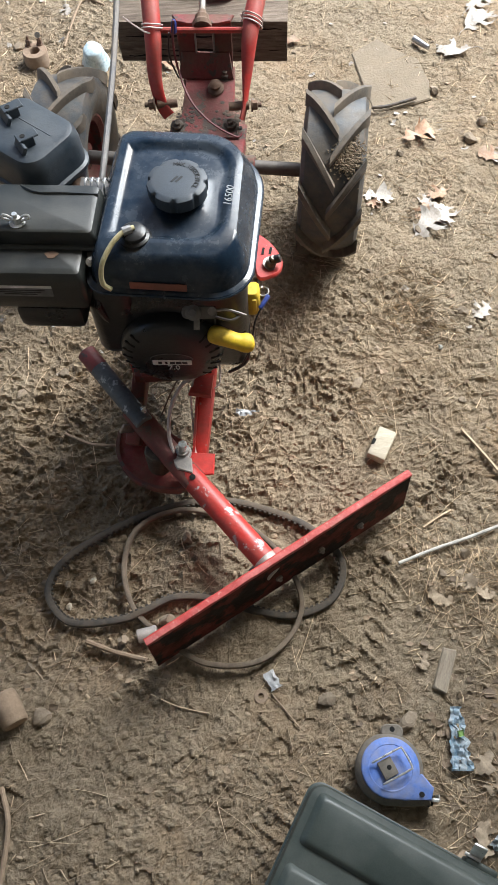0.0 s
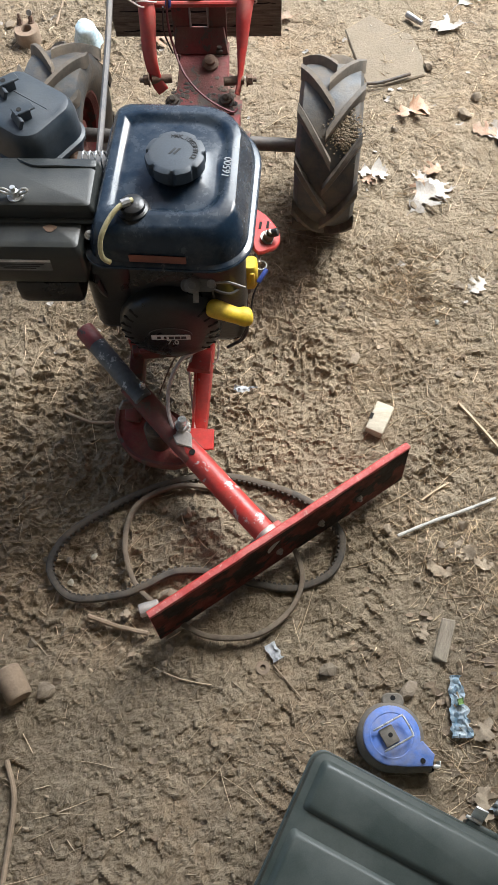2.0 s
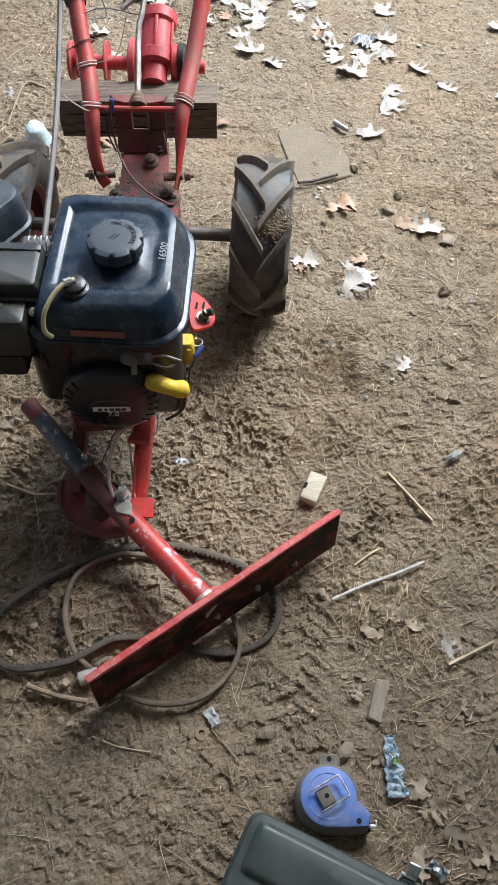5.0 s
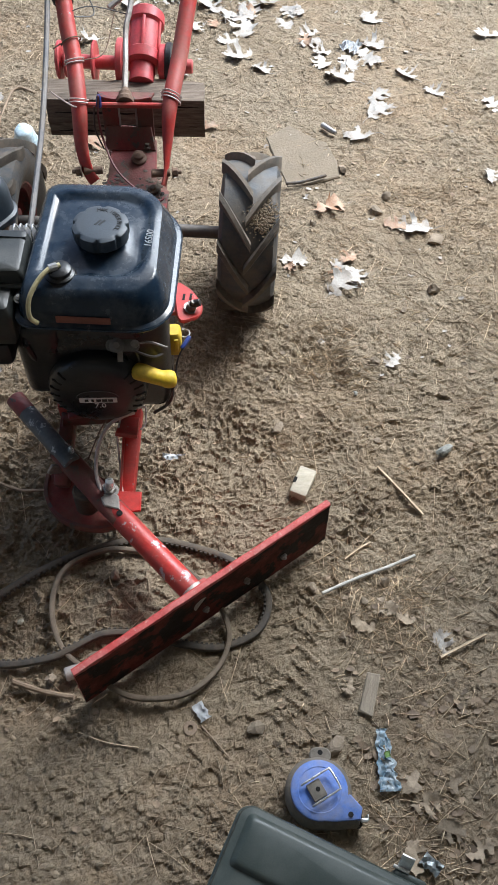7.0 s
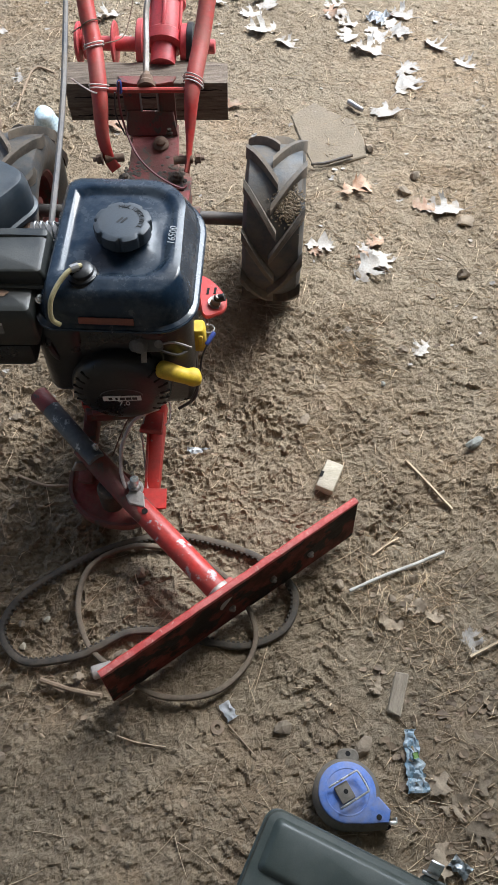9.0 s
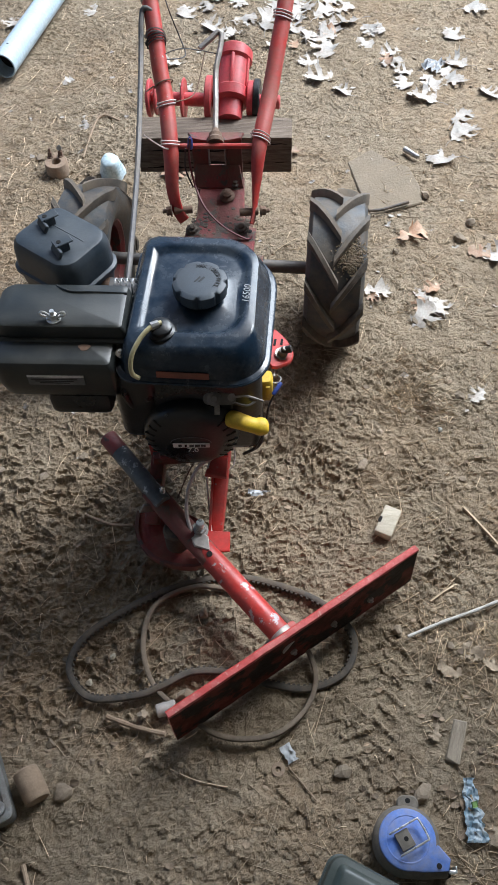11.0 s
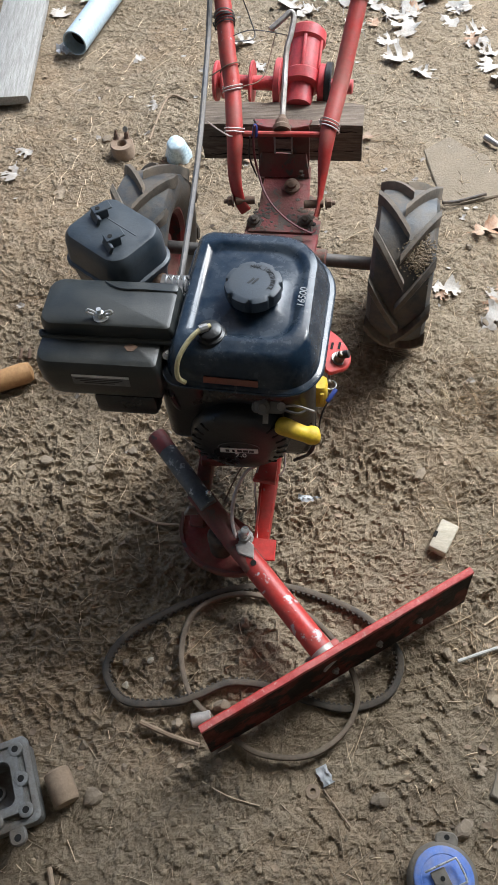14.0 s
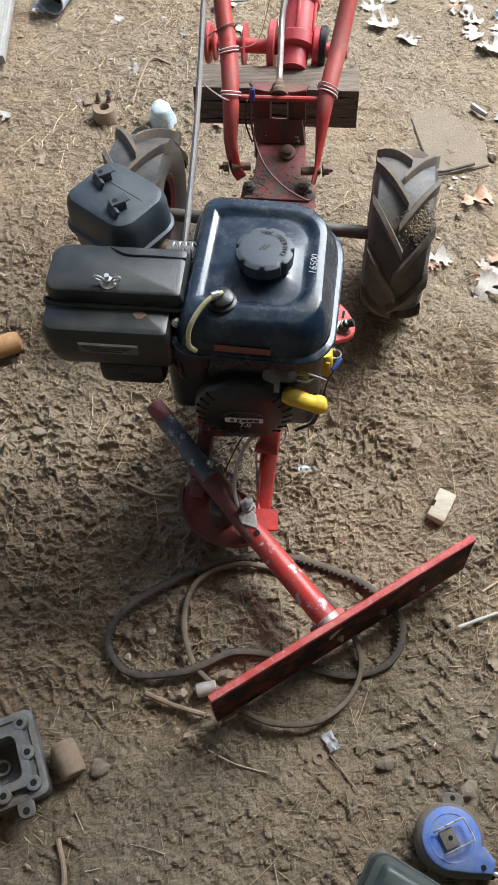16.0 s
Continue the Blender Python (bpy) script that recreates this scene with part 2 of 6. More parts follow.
VOID = mat("dark_hole", (0.008, 0.007, 0.006), None, 0.9, bump=0.0)


def soil_material():
    """Trodden dry soil: patches, grains and small crumbs."""
    m = mat("trodden_soil", (0.268, 0.210, 0.141), (0.335, 0.273, 0.194), 0.93, 0.98, scale=3.2, bump=0.0, spec=0.2)
    n, l = m.node_tree.nodes, m.node_tree.links
    b = n["Principled BSDF"]
    col = b.inputs["Base Color"].links[0].from_socket
    tc = n.new("ShaderNodeTexCoord")

    def noise_tex(s, detail, r=0.65):
        t = n.new("ShaderNodeTexNoise")
        t.inputs["Scale"].default_value, t.inputs["Detail"].default_value, t.inputs["Roughness"].default_value = s, detail, r
        l.new(tc.outputs["Object"], t.inputs["Vector"])
        return t.outputs["Fac"]

    def layer(fac_socket, lo, hi, colour, amount, src):
        r = n.new("ShaderNodeMapRange")
        for i, v in ((1, lo), (2, hi), (3, 0.0), (4, amount)):
            r.inputs[i].default_value = v
        l.new(fac_socket, r.inputs[0])
        x = n.new("ShaderNodeMix")
        x.data_type = "RGBA"
        x.inputs[7].default_value = (*colour, 1)
        l.new(r.outputs[0], x.inputs[0])
        l.new(src, x.inputs[6])
        return x.outputs[2]

    mid, tiny = noise_tex(26, 8), noise_tex(170, 6, 0.75)
    col = layer(mid, 0.52, 0.72, (0.175, 0.13, 0.088), 0.55, col)
    col = layer(tiny, 0.55, 0.72, (0.48, 0.39, 0.275), 0.45, col)
    col = layer(noise_tex(300, 4, 0.75), 0.55, 0.70, (0.11, 0.08, 0.053), 0.5, col)
    col = layer(noise_tex(9, 6), 0.52, 0.68, (0.205, 0.152, 0.102), 0.6, col)
    col = layer(noise_tex(1.9, 4), 0.46, 0.64, (0.37, 0.25, 0.148), 0.45, col)
    # broken crust: flakes with sharp edges at two sizes, over a fine grain
    wob = n.new("ShaderNodeTexNoise")
    wob.inputs["Scale"].default_value, wob.inputs["Detail"].default_value = 38, 3
    l.new(tc.outputs["Object"], wob.inputs["Vector"])
    warp = n.new("ShaderNodeVectorMath")
    warp.operation = "MULTIPLY_ADD"
    warp.inputs[1].default_value = (0.03, 0.03, 0.03)
    l.new(wob.outputs["Color"], warp.inputs[0])
    l.new(tc.outputs["Object"], warp.inputs[2])

    def flakes(scale_):
        cell = n.new("ShaderNodeTexVoronoi")
        cell.inputs["Scale"].default_value = scale_
        l.new(warp.outputs[0], cell.inputs["Vector"])
        sep = n.new("ShaderNodeSeparateColor")
        l.new(cell.outputs["Color"], sep.inputs[0])
        return sep.outputs[0]

    def plus(x, k, y):
        q = n.new("ShaderNodeMath")
        q.operation = "MULTIPLY_ADD"
        q.inputs[1].default_value = k
        l.new(x, q.inputs[0])
        l.new(y, q.inputs[2])
        return q.outputs[0]

    coarse, small = flakes(46), flakes(115)
    # pale coarse flakes and dark small ones, picked at random by cell
    col = layer(coarse, 0.45, 0.95, (0.39, 0.315, 0.225), 0.45, col)
    col = layer(small, 0.55, 0.9, (0.16, 0.118, 0.08), 0.45, col)
    l.new(col, b.inputs["Base Color"])
    add = plus(coarse, 0.9, plus(small, 0.45, plus(mid, 1.6, tiny)))
    bp = n.new("ShaderNodeBump")
    bp.inputs["Strength"].default_value, bp.inputs["Distance"].default_value = 1.0, 0.0055
    l.new(add, bp.inputs["Height"])
    l.new(bp.outputs[0], b.inputs["Normal"])
    return m


SOIL = soil_material()

# ---------------------------------------------------------------- mesh helpers
WORLD = {}


def part(name, bm, material, parent=None, label="", m=None, smooth=35):
    """One mesh object, at m, under a thing or a part (None: a thing of its own)."""
    if isinstance(bm, bpy.types.Mesh):
        me = bm
    else:
        me = bpy.data.meshes.new(name)
        bmesh.ops.recalc_face_normals(bm, faces=bm.faces)
        bm.to_mesh(me)
        bm.free()
        me.materials.append(material)
        if smooth:
            me.shade_smooth()
            me.set_sharp_from_angle(angle=radians(smooth))
    ob = new(name, me)
    m = m or Matrix()
    if parent is not None:
        ob.parent = parent
        ob.matrix_parent_inverse = WORLD[parent].inverted()
    ob.matrix_basis = m
    WORLD[ob] = m
    if label:
        ob["label"] = label
    return ob


def thing(name, m, label, category, group=""):
    ob = new(name)
    ob.empty_display_size = 0.02
    ob.matrix_basis = m
    WORLD[ob] = m.copy()
    return tagged(ob, label, category, group)


def loft(rings, closed=True, cap=True, bm=None):
    """Skin over rings of points of equal count."""
    bm = bm or bmesh.new()
    rows = [[bm.verts.new(p) for p in ring] for ring in rings]
    k = len(rows[0])
    for a, b in zip(rows, rows[1:]):
        for i in range(k if closed else k - 1):
            j = (i + 1) % k
            bm.faces.new((a[i], a[j], b[j], b[i]))
    if cap and closed:
        bm.faces.new(rows[0][::-1])
        bm.faces.new(rows[-1])
    return bm


def box(size, m=None, bevel=0.0, seg=2, bm=None):
    bm = bm or bmesh.new()
    made = bmesh.ops.create_cube(bm, size=1.0, matrix=(m or Matrix()) @ Matrix.Diagonal((*size, 1)))["verts"]
    if bevel:
        edges = list({e for v in made for e in v.link_edges})
        bmesh.ops.bevel(bm, geom=edges, offset=bevel, segments=seg, affect="EDGES", profile=0.5)
    return bm


def lathe(profile, seg=32, m=None, bm=None, cap=True):
    """Turn (radius, height) pairs round z, then place by m."""
    m = m or Matrix()
    rings = [[m @ Vector((r * math.cos(a), r * math.sin(a), h)) for a in (2 * math.pi * i / seg for i in range(seg))] for r, h in profile]
    return loft(rings, True, cap, bm)


def aim(a, b):
    """Pose whose z runs from a towards b, at a."""
    d = Vector(b) - Vector(a)
    return Matrix.Translation(a) @ d.to_track_quat("Z", "Y").to_matrix().to_4x4()


def rod(a, b, r, seg=16, r2=None, bevel=0.15, bm=None):
    n = (Vector(b) - Vector(a)).length
    r2 = r if r2 is None else r2
    c = min(r, r2) * bevel
    return lathe([(r - c, 0), (r, c), (r2, n - c), (r2 - c, n)], seg, aim(a, b), bm)


def smooth_path(points, steps=8, closed=False):
    p = [Vector(q) for q in points]
    n = len(p)
    out = []
    for i in range(n if closed else n - 1):
        a, b, c, d = (p[(i + k) % n] if closed else p[min(max(i + k, 0), n - 1)] for k in (-1, 0, 1, 2))
        for s in range(steps):
            t = s / steps
            out.append(0.5 * ((2 * b) + (c - a) * t + (2 * a - 5 * b + 4 * c - d) * t * t + (3 * b - a - 3 * c + d) * t ** 3))
    return out if closed else out + [p[-1]]


def sweep(path, section, closed=False, bm=None, up=None, scale=None):
    """Sweep a section (x sideways, y up) along a path."""
    k = len(path)
    rings = []
    ref = up or Vector((0.13, 0.21, 0.97))
    for i, p in enumerate(path):
        if closed:
            d = path[(i + 1) % k] - path[i - 1]
        else:
            d = path[min(i + 1, k - 1)] - path[max(i - 1, 0)]
        d.normalize()
        side = d.cross(ref)
        if side.length < 1e-4:
            side = d.orthogonal()
        side.normalize()
        top = side.cross(d)
        if not up:
            ref = top
        s = scale(i) if scale else (1, 1)
        rings.append([p + side * x * s[0] + top * y * s[1] for x, y in section])
    if closed:
        rings.append(rings[0])
        bm = loft(rings, True, False, bm)
        bmesh.ops.remove_doubles(bm, verts=bm.verts, dist=1e-6)
        return bm
    return loft(rings, True, True, bm)


def circle(r, seg=10, squash=1.0):
    return [(r * math.cos(2 * math.pi * i / seg), r * squash * math.sin(2 * math.pi * i / seg)) for i in range(seg)]


def cable(points, r, seg=8, steps=8, closed=False, bm=None):
    return sweep(smooth_path(points, steps, closed), circle(r, seg), closed, bm)


def rounded(w, h, r, n=6):
    """Outline of a rectangle with rounded corners; r: one radius, or four from +x+y round to +x-y."""
    rs = r if isinstance(r, (tuple, list)) else (r,) * 4
    out = []
    for (sx, sy, a0), q in zip(((1, 1, 0), (-1, 1, 90), (-1, -1, 180), (1, -1, 270)), rs):
        for i in range(n + 1):
            a = radians(a0 + 90 * i / n)
            out.append((sx * (w / 2 - q) + q * math.cos(a), sy * (h / 2 - q) + q * math.sin(a)))
    return out


def slab(outline, z0, z1, m=None, bevel=0.002, bm=None):
    """Flat plate of an outline with softened edges."""
    m = m or Matrix()
    cx, cy = sum(p[0] for p in outline) / len(outline), sum(p[1] for p in outline) / len(outline)

    def ring(z, inset):
        out = []
        for x, y in outline:
            d = math.hypot(x - cx, y - cy) or 1
            f = 1 - inset / d
            out.append(m @ Vector((cx + (x - cx) * f, cy + (y - cy) * f, z)))
        return out
    return loft([ring(z0, bevel), ring(z0 + bevel, 0), ring(z1 - bevel, 0), ring(z1, bevel)], True, True, bm)


def hexbolt(at, axis=(0, 0, 1), r=0.008, h=0.007, washer=True, bm=None):
    m = aim(at, Vector(at) + Vector(axis))
    bm = bm or bmesh.new()
    if washer:
        lathe([(r * 1.35, 0), (r * 1.35, h * 0.2)], 16, m, bm)
    lathe([(r, 0), (r, h * 0.9), (r * 0.85, h)], 6, m, bm)
    lathe([(r * 0.5, h * 0.8), (r * 0.5, h * 1.5), (r * 0.4, h * 1.6)], 10, m, bm)
    return bm


def rock_mesh(name, seed, size, material, flat=0.6, sub=2, rough=0.35):
    rng = random.Random(seed)
    bm = bmesh.new()
    bmesh.ops.create_icosphere(bm, subdivisions=sub, radius=1.0)
    off = Vector((rng.uniform(-50, 50), rng.uniform(-50, 50), rng.uniform(-50, 50)))
    sx, sy = rng.uniform(0.75, 1.25), rng.uniform(0.7, 1.0)
    cuts = [(Vector((rng.gauss(0, 1), rng.gauss(0, 1), rng.gauss(0, 1))).normalized(), rng.uniform(0.42, 0.75)) for _ in range(11)]
    for v in bm.verts:
        p = v.co.copy()
        for nrm, d in cuts:
            over = p.dot(nrm) - d
            if over > 0:
                p -= nrm * over * 0.9
        p *= 1 + rough * noise.noise(v.co * 1.7 + off) + 0.12 * noise.noise(v.co * 5 + off)
        v.co = Vector((p.x * sx, p.y * sy, p.z * flat)) * size
    me = bpy.data.meshes.new(name)
    bm.to_mesh(me)
    bm.free()
    me.materials.append(material)
    me.shade_smooth()
    me.set_sharp_from_angle(angle=radians(18))
    return me


def text_mesh(body, size, depth, material):
    cu = bpy.data.curves.new("lettering", "FONT")
    cu.body, cu.size, cu.extrude, cu.align_x, cu.align_y = body, size, depth, "CENTER", "CENTER"
    cu.resolution_u = 3
    ob = bpy.data.objects.new("lettering", cu)
    scene.collection.objects.link(ob)
    me = bpy.data.meshes.new_from_object(ob.evaluated_get(bpy.context.evaluated_depsgraph_get()))
    bpy.data.objects.remove(ob)
    me.materials.clear()
    me.materials.append(material)
    return me


# ---------------------------------------------------------------- ground
LATTICE = np.random.RandomState(7).rand(256, 256)


def value_noise(x, y, s, seed=0):
    ca, sa = math.cos(0.7 * seed + 0.4), math.sin(0.7 * seed + 0.4)
    x, y = np.asarray(x), np.asarray(y)
    x, y = (x * ca - y * sa) * s + 37.7 * seed + 5000, (x * sa + y * ca) * s + 91.3 * seed + 5000
    i, j = np.floor(x).astype(int), np.floor(y).astype(int)
    u, v = x - i, y - j
    u, v = u * u * (3 - 2 * u), v * v * (3 - 2 * v)
    a, b = LATTICE[i % 256, j % 256], LATTICE[(i + 1) % 256, j % 256]
    c, d = LATTICE[i % 256, (j + 1) % 256], LATTICE[(i + 1) % 256, (j + 1) % 256]
    return (a * (1 - u) + b * u) * (1 - v) + (c * (1 - u) + d * u) * v - 0.5


def tread(x, y, cx, cy, deg, length, width, pitch, depth):
    """Print of a lugged tyre: slanted bars in a strip."""
    a = radians(deg)
    u = (x - cx) * math.cos(a) + (y - cy) * math.sin(a)
    v = -(x - cx) * math.sin(a) + (y - cy) * math.cos(a)
    edge = np.clip((width / 2 - np.abs(v)) / 0.015, 0, 1) * np.clip((length / 2 - np.abs(u)) / 0.05, 0, 1)
    phase = (u + 0.55 * np.abs(v) + 0.5 * pitch * (v > 0)) / pitch + 0.30 * value_noise(x, y, 14, 3) + 0.10 * value_noise(x, y, 60, 17)
    bars = np.clip((np.cos(2 * np.pi * phase) - 0.45) / 0.3, 0, 1)
    keep = np.clip(value_noise(x, y, 11, 5) * 6 + 0.6, 0, 1)
    return 1.5 * depth * edge * keep * (bars - 0.35)


PRINTS = [(-0.42, 0.34, 63, 0.75, 0.20, 0.040, 0.0036), (0.17, 0.10, 72, 0.36, 0.10, 0.030, 0.0026), (-0.06, 0.44, 93, 0.26, 0.11, 0.032, 0.0042), (-0.28, -0.08, 35, 0.42, 0.10, 0.034, 0.0036),
          (0.42, 0.55, 112, 0.7, 0.13, 0.036, 0.0024), (0.13, 0.60, 100, 0.5, 0.13, 0.034, 0.0024), (-0.02, -0.24, 20, 0.6, 0.12, 0.036, 0.003)]
spot = random.Random(41)
for _ in range(16):
    PRINTS.append((spot.uniform(-0.8, 0.9), spot.uniform(-0.35, 1.7), spot.uniform(0, 180), spot.uniform(0.2, 0.5), spot.uniform(0.07, 0.13), spot.uniform(0.024, 0.038), spot.uniform(0.002, 0.0036)))


def plates(x, y, size, depth, seed):
    """Broken crust: uneven cells, each with a height and a tilt of its own."""
    wx = x + 0.5 * size * value_noise(x, y, 0.9 / size, seed + 1)
    wy = y + 0.5 * size * value_noise(x, y, 0.9 / size, seed + 2)
    u, v = wx / size + 3000, wy / (size * 0.8) + 3000
    i0, j0 = np.floor(u).astype(int), np.floor(v).astype(int)
    best, height = np.full(u.shape, 9.0), np.zeros(u.shape)
    for di in (-1, 0, 1):
        for dj in (-1, 0, 1):
            i, j = i0 + di, j0 + dj
            r1, r2 = LATTICE[(i * 7 + seed) % 256, (j * 3) % 256], LATTICE[(i * 5) % 256, (j * 11 + seed) % 256]
            r3, r4 = LATTICE[(i + 91) % 256, (j + 17 + seed) % 256], LATTICE[(i + 23 + seed) % 256, (j + 151) % 256]
            du, dv = u - i - r1, v - j - r2
            d = du * du + dv * dv
            near = d < best
            best = np.where(near, d, best)
            height = np.where(near, (r3 - 0.5) + 0.9 * (r4 - 0.5) * du + 0.9 * (r1 - 0.5) * dv, height)
    return depth * height


def ridges(x, y, size, height, seed):
    """Thin raised seams of soil, squeezed up between the cells of a trodden patch."""
    u = x / size + 0.45 * value_noise(x, y, 0.8 / size, seed + 1) + 2000
    v = y / (size * 0.75) + 0.45 * value_noise(x, y, 0.8 / size, seed + 2) + 2000
    i0, j0 = np.floor(u).astype(int), np.floor(v).astype(int)
    first, second = np.full(u.shape, 9.0), np.full(u.shape, 9.0)
    for di in (-1, 0, 1):
        for dj in (-1, 0, 1):
            i, j = i0 + di, j0 + dj
            d = np.hypot(u - i - LATTICE[(i * 7 + seed) % 256, (j * 3) % 256], v - j - LATTICE[(i * 5) % 256, (j * 11 + seed) % 256])
            second = np.minimum(second, np.maximum(first, d))
            first = np.minimum(first, d)
    keep = np.clip(1.0 + 3.5 * value_noise(x, y, 1.6 / size, seed + 3), 0, 1)
    return height * keep * np.exp(-((second - first) / 0.17) ** 2)


def terrace(n_, steps, edge):
    """Turn smooth noise into flat flakes with steep broken edges."""
    t = n_ * steps
    f = np.floor(t)
    r = np.clip((t - f - 1 + edge) / edge, 0, 1)
    return (f + r * r * (3 - 2 * r)) / steps


def ground_height(x, y):
    x, y = np.asarray(x, float), np.asarray(y, float)
    h = 0.010 * value_noise(x, y, 2.1, 1) + 0.005 * value_noise(x, y, 6, 2)
    swell = h
    rough = np.clip(0.8 + 1.4 * value_noise(x, y, 3, 9), 0.25, 1.4)
    h = h + 0.75 * rough * (0.0024 * value_noise(x, y, 26, 4) + 0.0016 * np.abs(value_noise(x, y, 48, 6)) + 0.0018 * value_noise(x, y, 88, 8) + 0.0020 * value_noise(x, y, 160, 11) + 0.0014 * value_noise(x, y, 250, 14))
    # trodden crust: broken plates at two sizes
    h = h + plates(x, y, 0.027, 0.0050, 18) * np.clip(0.65 + 2.4 * value_noise(x, y, 4, 19), 0.25, 1)
    h = h + plates(x, y, 0.0135, 0.0036, 22) * np.clip(0.7 + 2.4 * value_noise(x, y, 6, 23), 0.35, 1)
    crust = np.clip(0.75 + 2.2 * value_noise(x, y, 3.4, 33), 0.2, 1.1)
    h = h + crust * 0.012 * terrace(value_noise(x, y, 12, 31) + 0.4 * value_noise(x, y, 38, 32) + 0.15 * value_noise(x, y, 110, 37), 6, 0.13)
    h = h + (1.2 - 0.6 * crust) * 0.0065 * terrace(value_noise(x, y, 29, 35) + 0.4 * value_noise(x, y, 80, 36), 4, 0.15)
    trod = np.clip(0.45 + 2.6 * value_noise(x, y, 2.6, 43) + 0.8 * np.exp(-(((x + 0.42) / 0.22) ** 2 + ((y - 0.35) / 0.28) ** 2)), 0, 1.1)
    h = h + trod * (ridges(x, y, 0.034, 0.0058, 51) + ridges(x, y, 0.019, 0.0030, 57))
    for print_ in PRINTS:
        h = h + tread(x, y, *print_)
    # smoother where it is swept by feet: before the blade and out in the open
    h = swell + (h - swell) * (1.12 - 0.42 * np.clip((y - 0.8) / 0.6, 0, 1) - 0.15 * np.clip((0.1 - y) / 0.3, 0, 1))
    h = h + 0.03 * np.exp(-(((x + 0.12) / 0.09) ** 2 + ((y - 0.22) / 0.07) ** 2))
    far = np.clip((np.hypot(x, y - 1) - 2.2) / 1.5, 0, 1)
    return h * (1 - far) - 0.004


def axis(lo, hi, step, far):
    core = np.arange(lo, hi + step / 2, step)
    out, d = [], step
    reach = 0.0
    while reach < far:
        d *= 1.35
        reach += d
        out.append(reach)
    out = np.array(out)
    return np.concatenate([lo - out[::-1], core, hi + out])


gx, gy = axis(-1.1, 1.3, 0.0030, 60), axis(-0.55, 2.7, 0.0032, 60)
X, Y = np.meshgrid(gx, gy)
Z = ground_height(X, Y)
nx, ny = len(gx), len(gy)
idx = np.arange(nx * ny).reshape(ny, nx)
quads = np.stack([idx[:-1, :-1], idx[:-1, 1:], idx[1:, 1:], idx[1:, :-1]], -1).reshape(-1, 4)
me = bpy.data.meshes.new("ground")
me.vertices.add(nx * ny)
me.vertices.foreach_set("co", np.stack([X, Y, Z], -1).reshape(-1).astype(np.float32))
me.loops.add(quads.size)
me.loops.foreach_set("vertex_index", quads.reshape(-1).astype(np.int32))
me.polygons.add(len(quads))
me.polygons.foreach_set("loop_start", np.arange(0, quads.size, 4, dtype=np.int32))
me.update(calc_edges=True)
me.polygons.foreach_set("use_smooth", np.zeros(len(quads), dtype=bool))
me.materials.append(SOIL)
tagged(new("ground", me), "trodden dry brown dirt floor with tyre prints", "dirt floor", kind="structure")


IX, IY = int(np.searchsorted(gx, -1.1 - 1e-6)), int(np.searchsorted(gy, -0.55 - 1e-6))
ZL = Z.tolist()


def gz(x, y):
    """Height of the ground at a place near the tractor."""
    u, v = (x + 1.1) / 0.0030 + IX, (y + 0.55) / 0.0032 + IY
    i, j = min(max(int(u), 0), nx - 2), min(max(int(v), 0), ny - 2)
    u, v = min(max(u - i, 0), 1), min(max(v - j, 0), 1)
    a, b = ZL[j], ZL[j + 1]
    return (a[i] * (1 - u) + a[i + 1] * u) * (1 - v) + (b[i] * (1 - u) + b[i + 1] * u) * v


# unseen shed added round and above the camera to block and bounce light: three board walls and a roof, open at the far
# side
def shed():
    for name, size, at in (("wall_left", (0.1, 1.8, 2.7), (-2.6, -1.5, 1.3)), ("wall_right", (0.1, 3.55, 2.7), (1.55, -0.625, 1.3)),
                           ("wall_back", (4.2, 0.1, 2.7), (-0.525, -2.42, 1.3))):
        bm = bmesh.new()
        along = 0 if size[0] > size[1] else 1
        length = size[along]
        count = int(length / 0.2)
        for i in range(count):
            p = list(at)
            p[along] += (i + 0.5) * length / count - length / 2
            s = list(size)
            s[along] = length / count - 0.006
            s[1 - along] = 0.03
            box(s, pose(*p), 0.003, 1, bm)
        tagged(part(name, bm, BOARD_WALL), "unseen pale board wall, added to block and bounce light", "wall", kind="structure")
    # unseen roof; its edge is set to shade the near floor
    tagged(part("ceiling", box((4.6, 4.0, 0.08), pose(-0.45, -0.45, 2.75), 0.01), BOARD_WALL), "unseen board roof, added to shade the near floor", "ceiling", kind="structure")


shed()


# ---------------------------------------------------------------- the walk-behind tractor
ENG = pose(-0.085, 0.56, 0, 0, 0, -5)      # engine frame: x to the right, y towards the handles
TRN = pose(-0.04, 0.985, 0, 0, 0, -10)     # axle and gear case frame
tractor = thing("walk_behind_tractor", pose(-0.04, 0.95, 0), "red walk-behind garden tractor with black engine and front blade on dirt", "garden tractor")


def E(x, y, z):
    return ENG @ Vector((x, y, z))


def R(x, y, z):
    return TRN @ Vector((x, y, z))


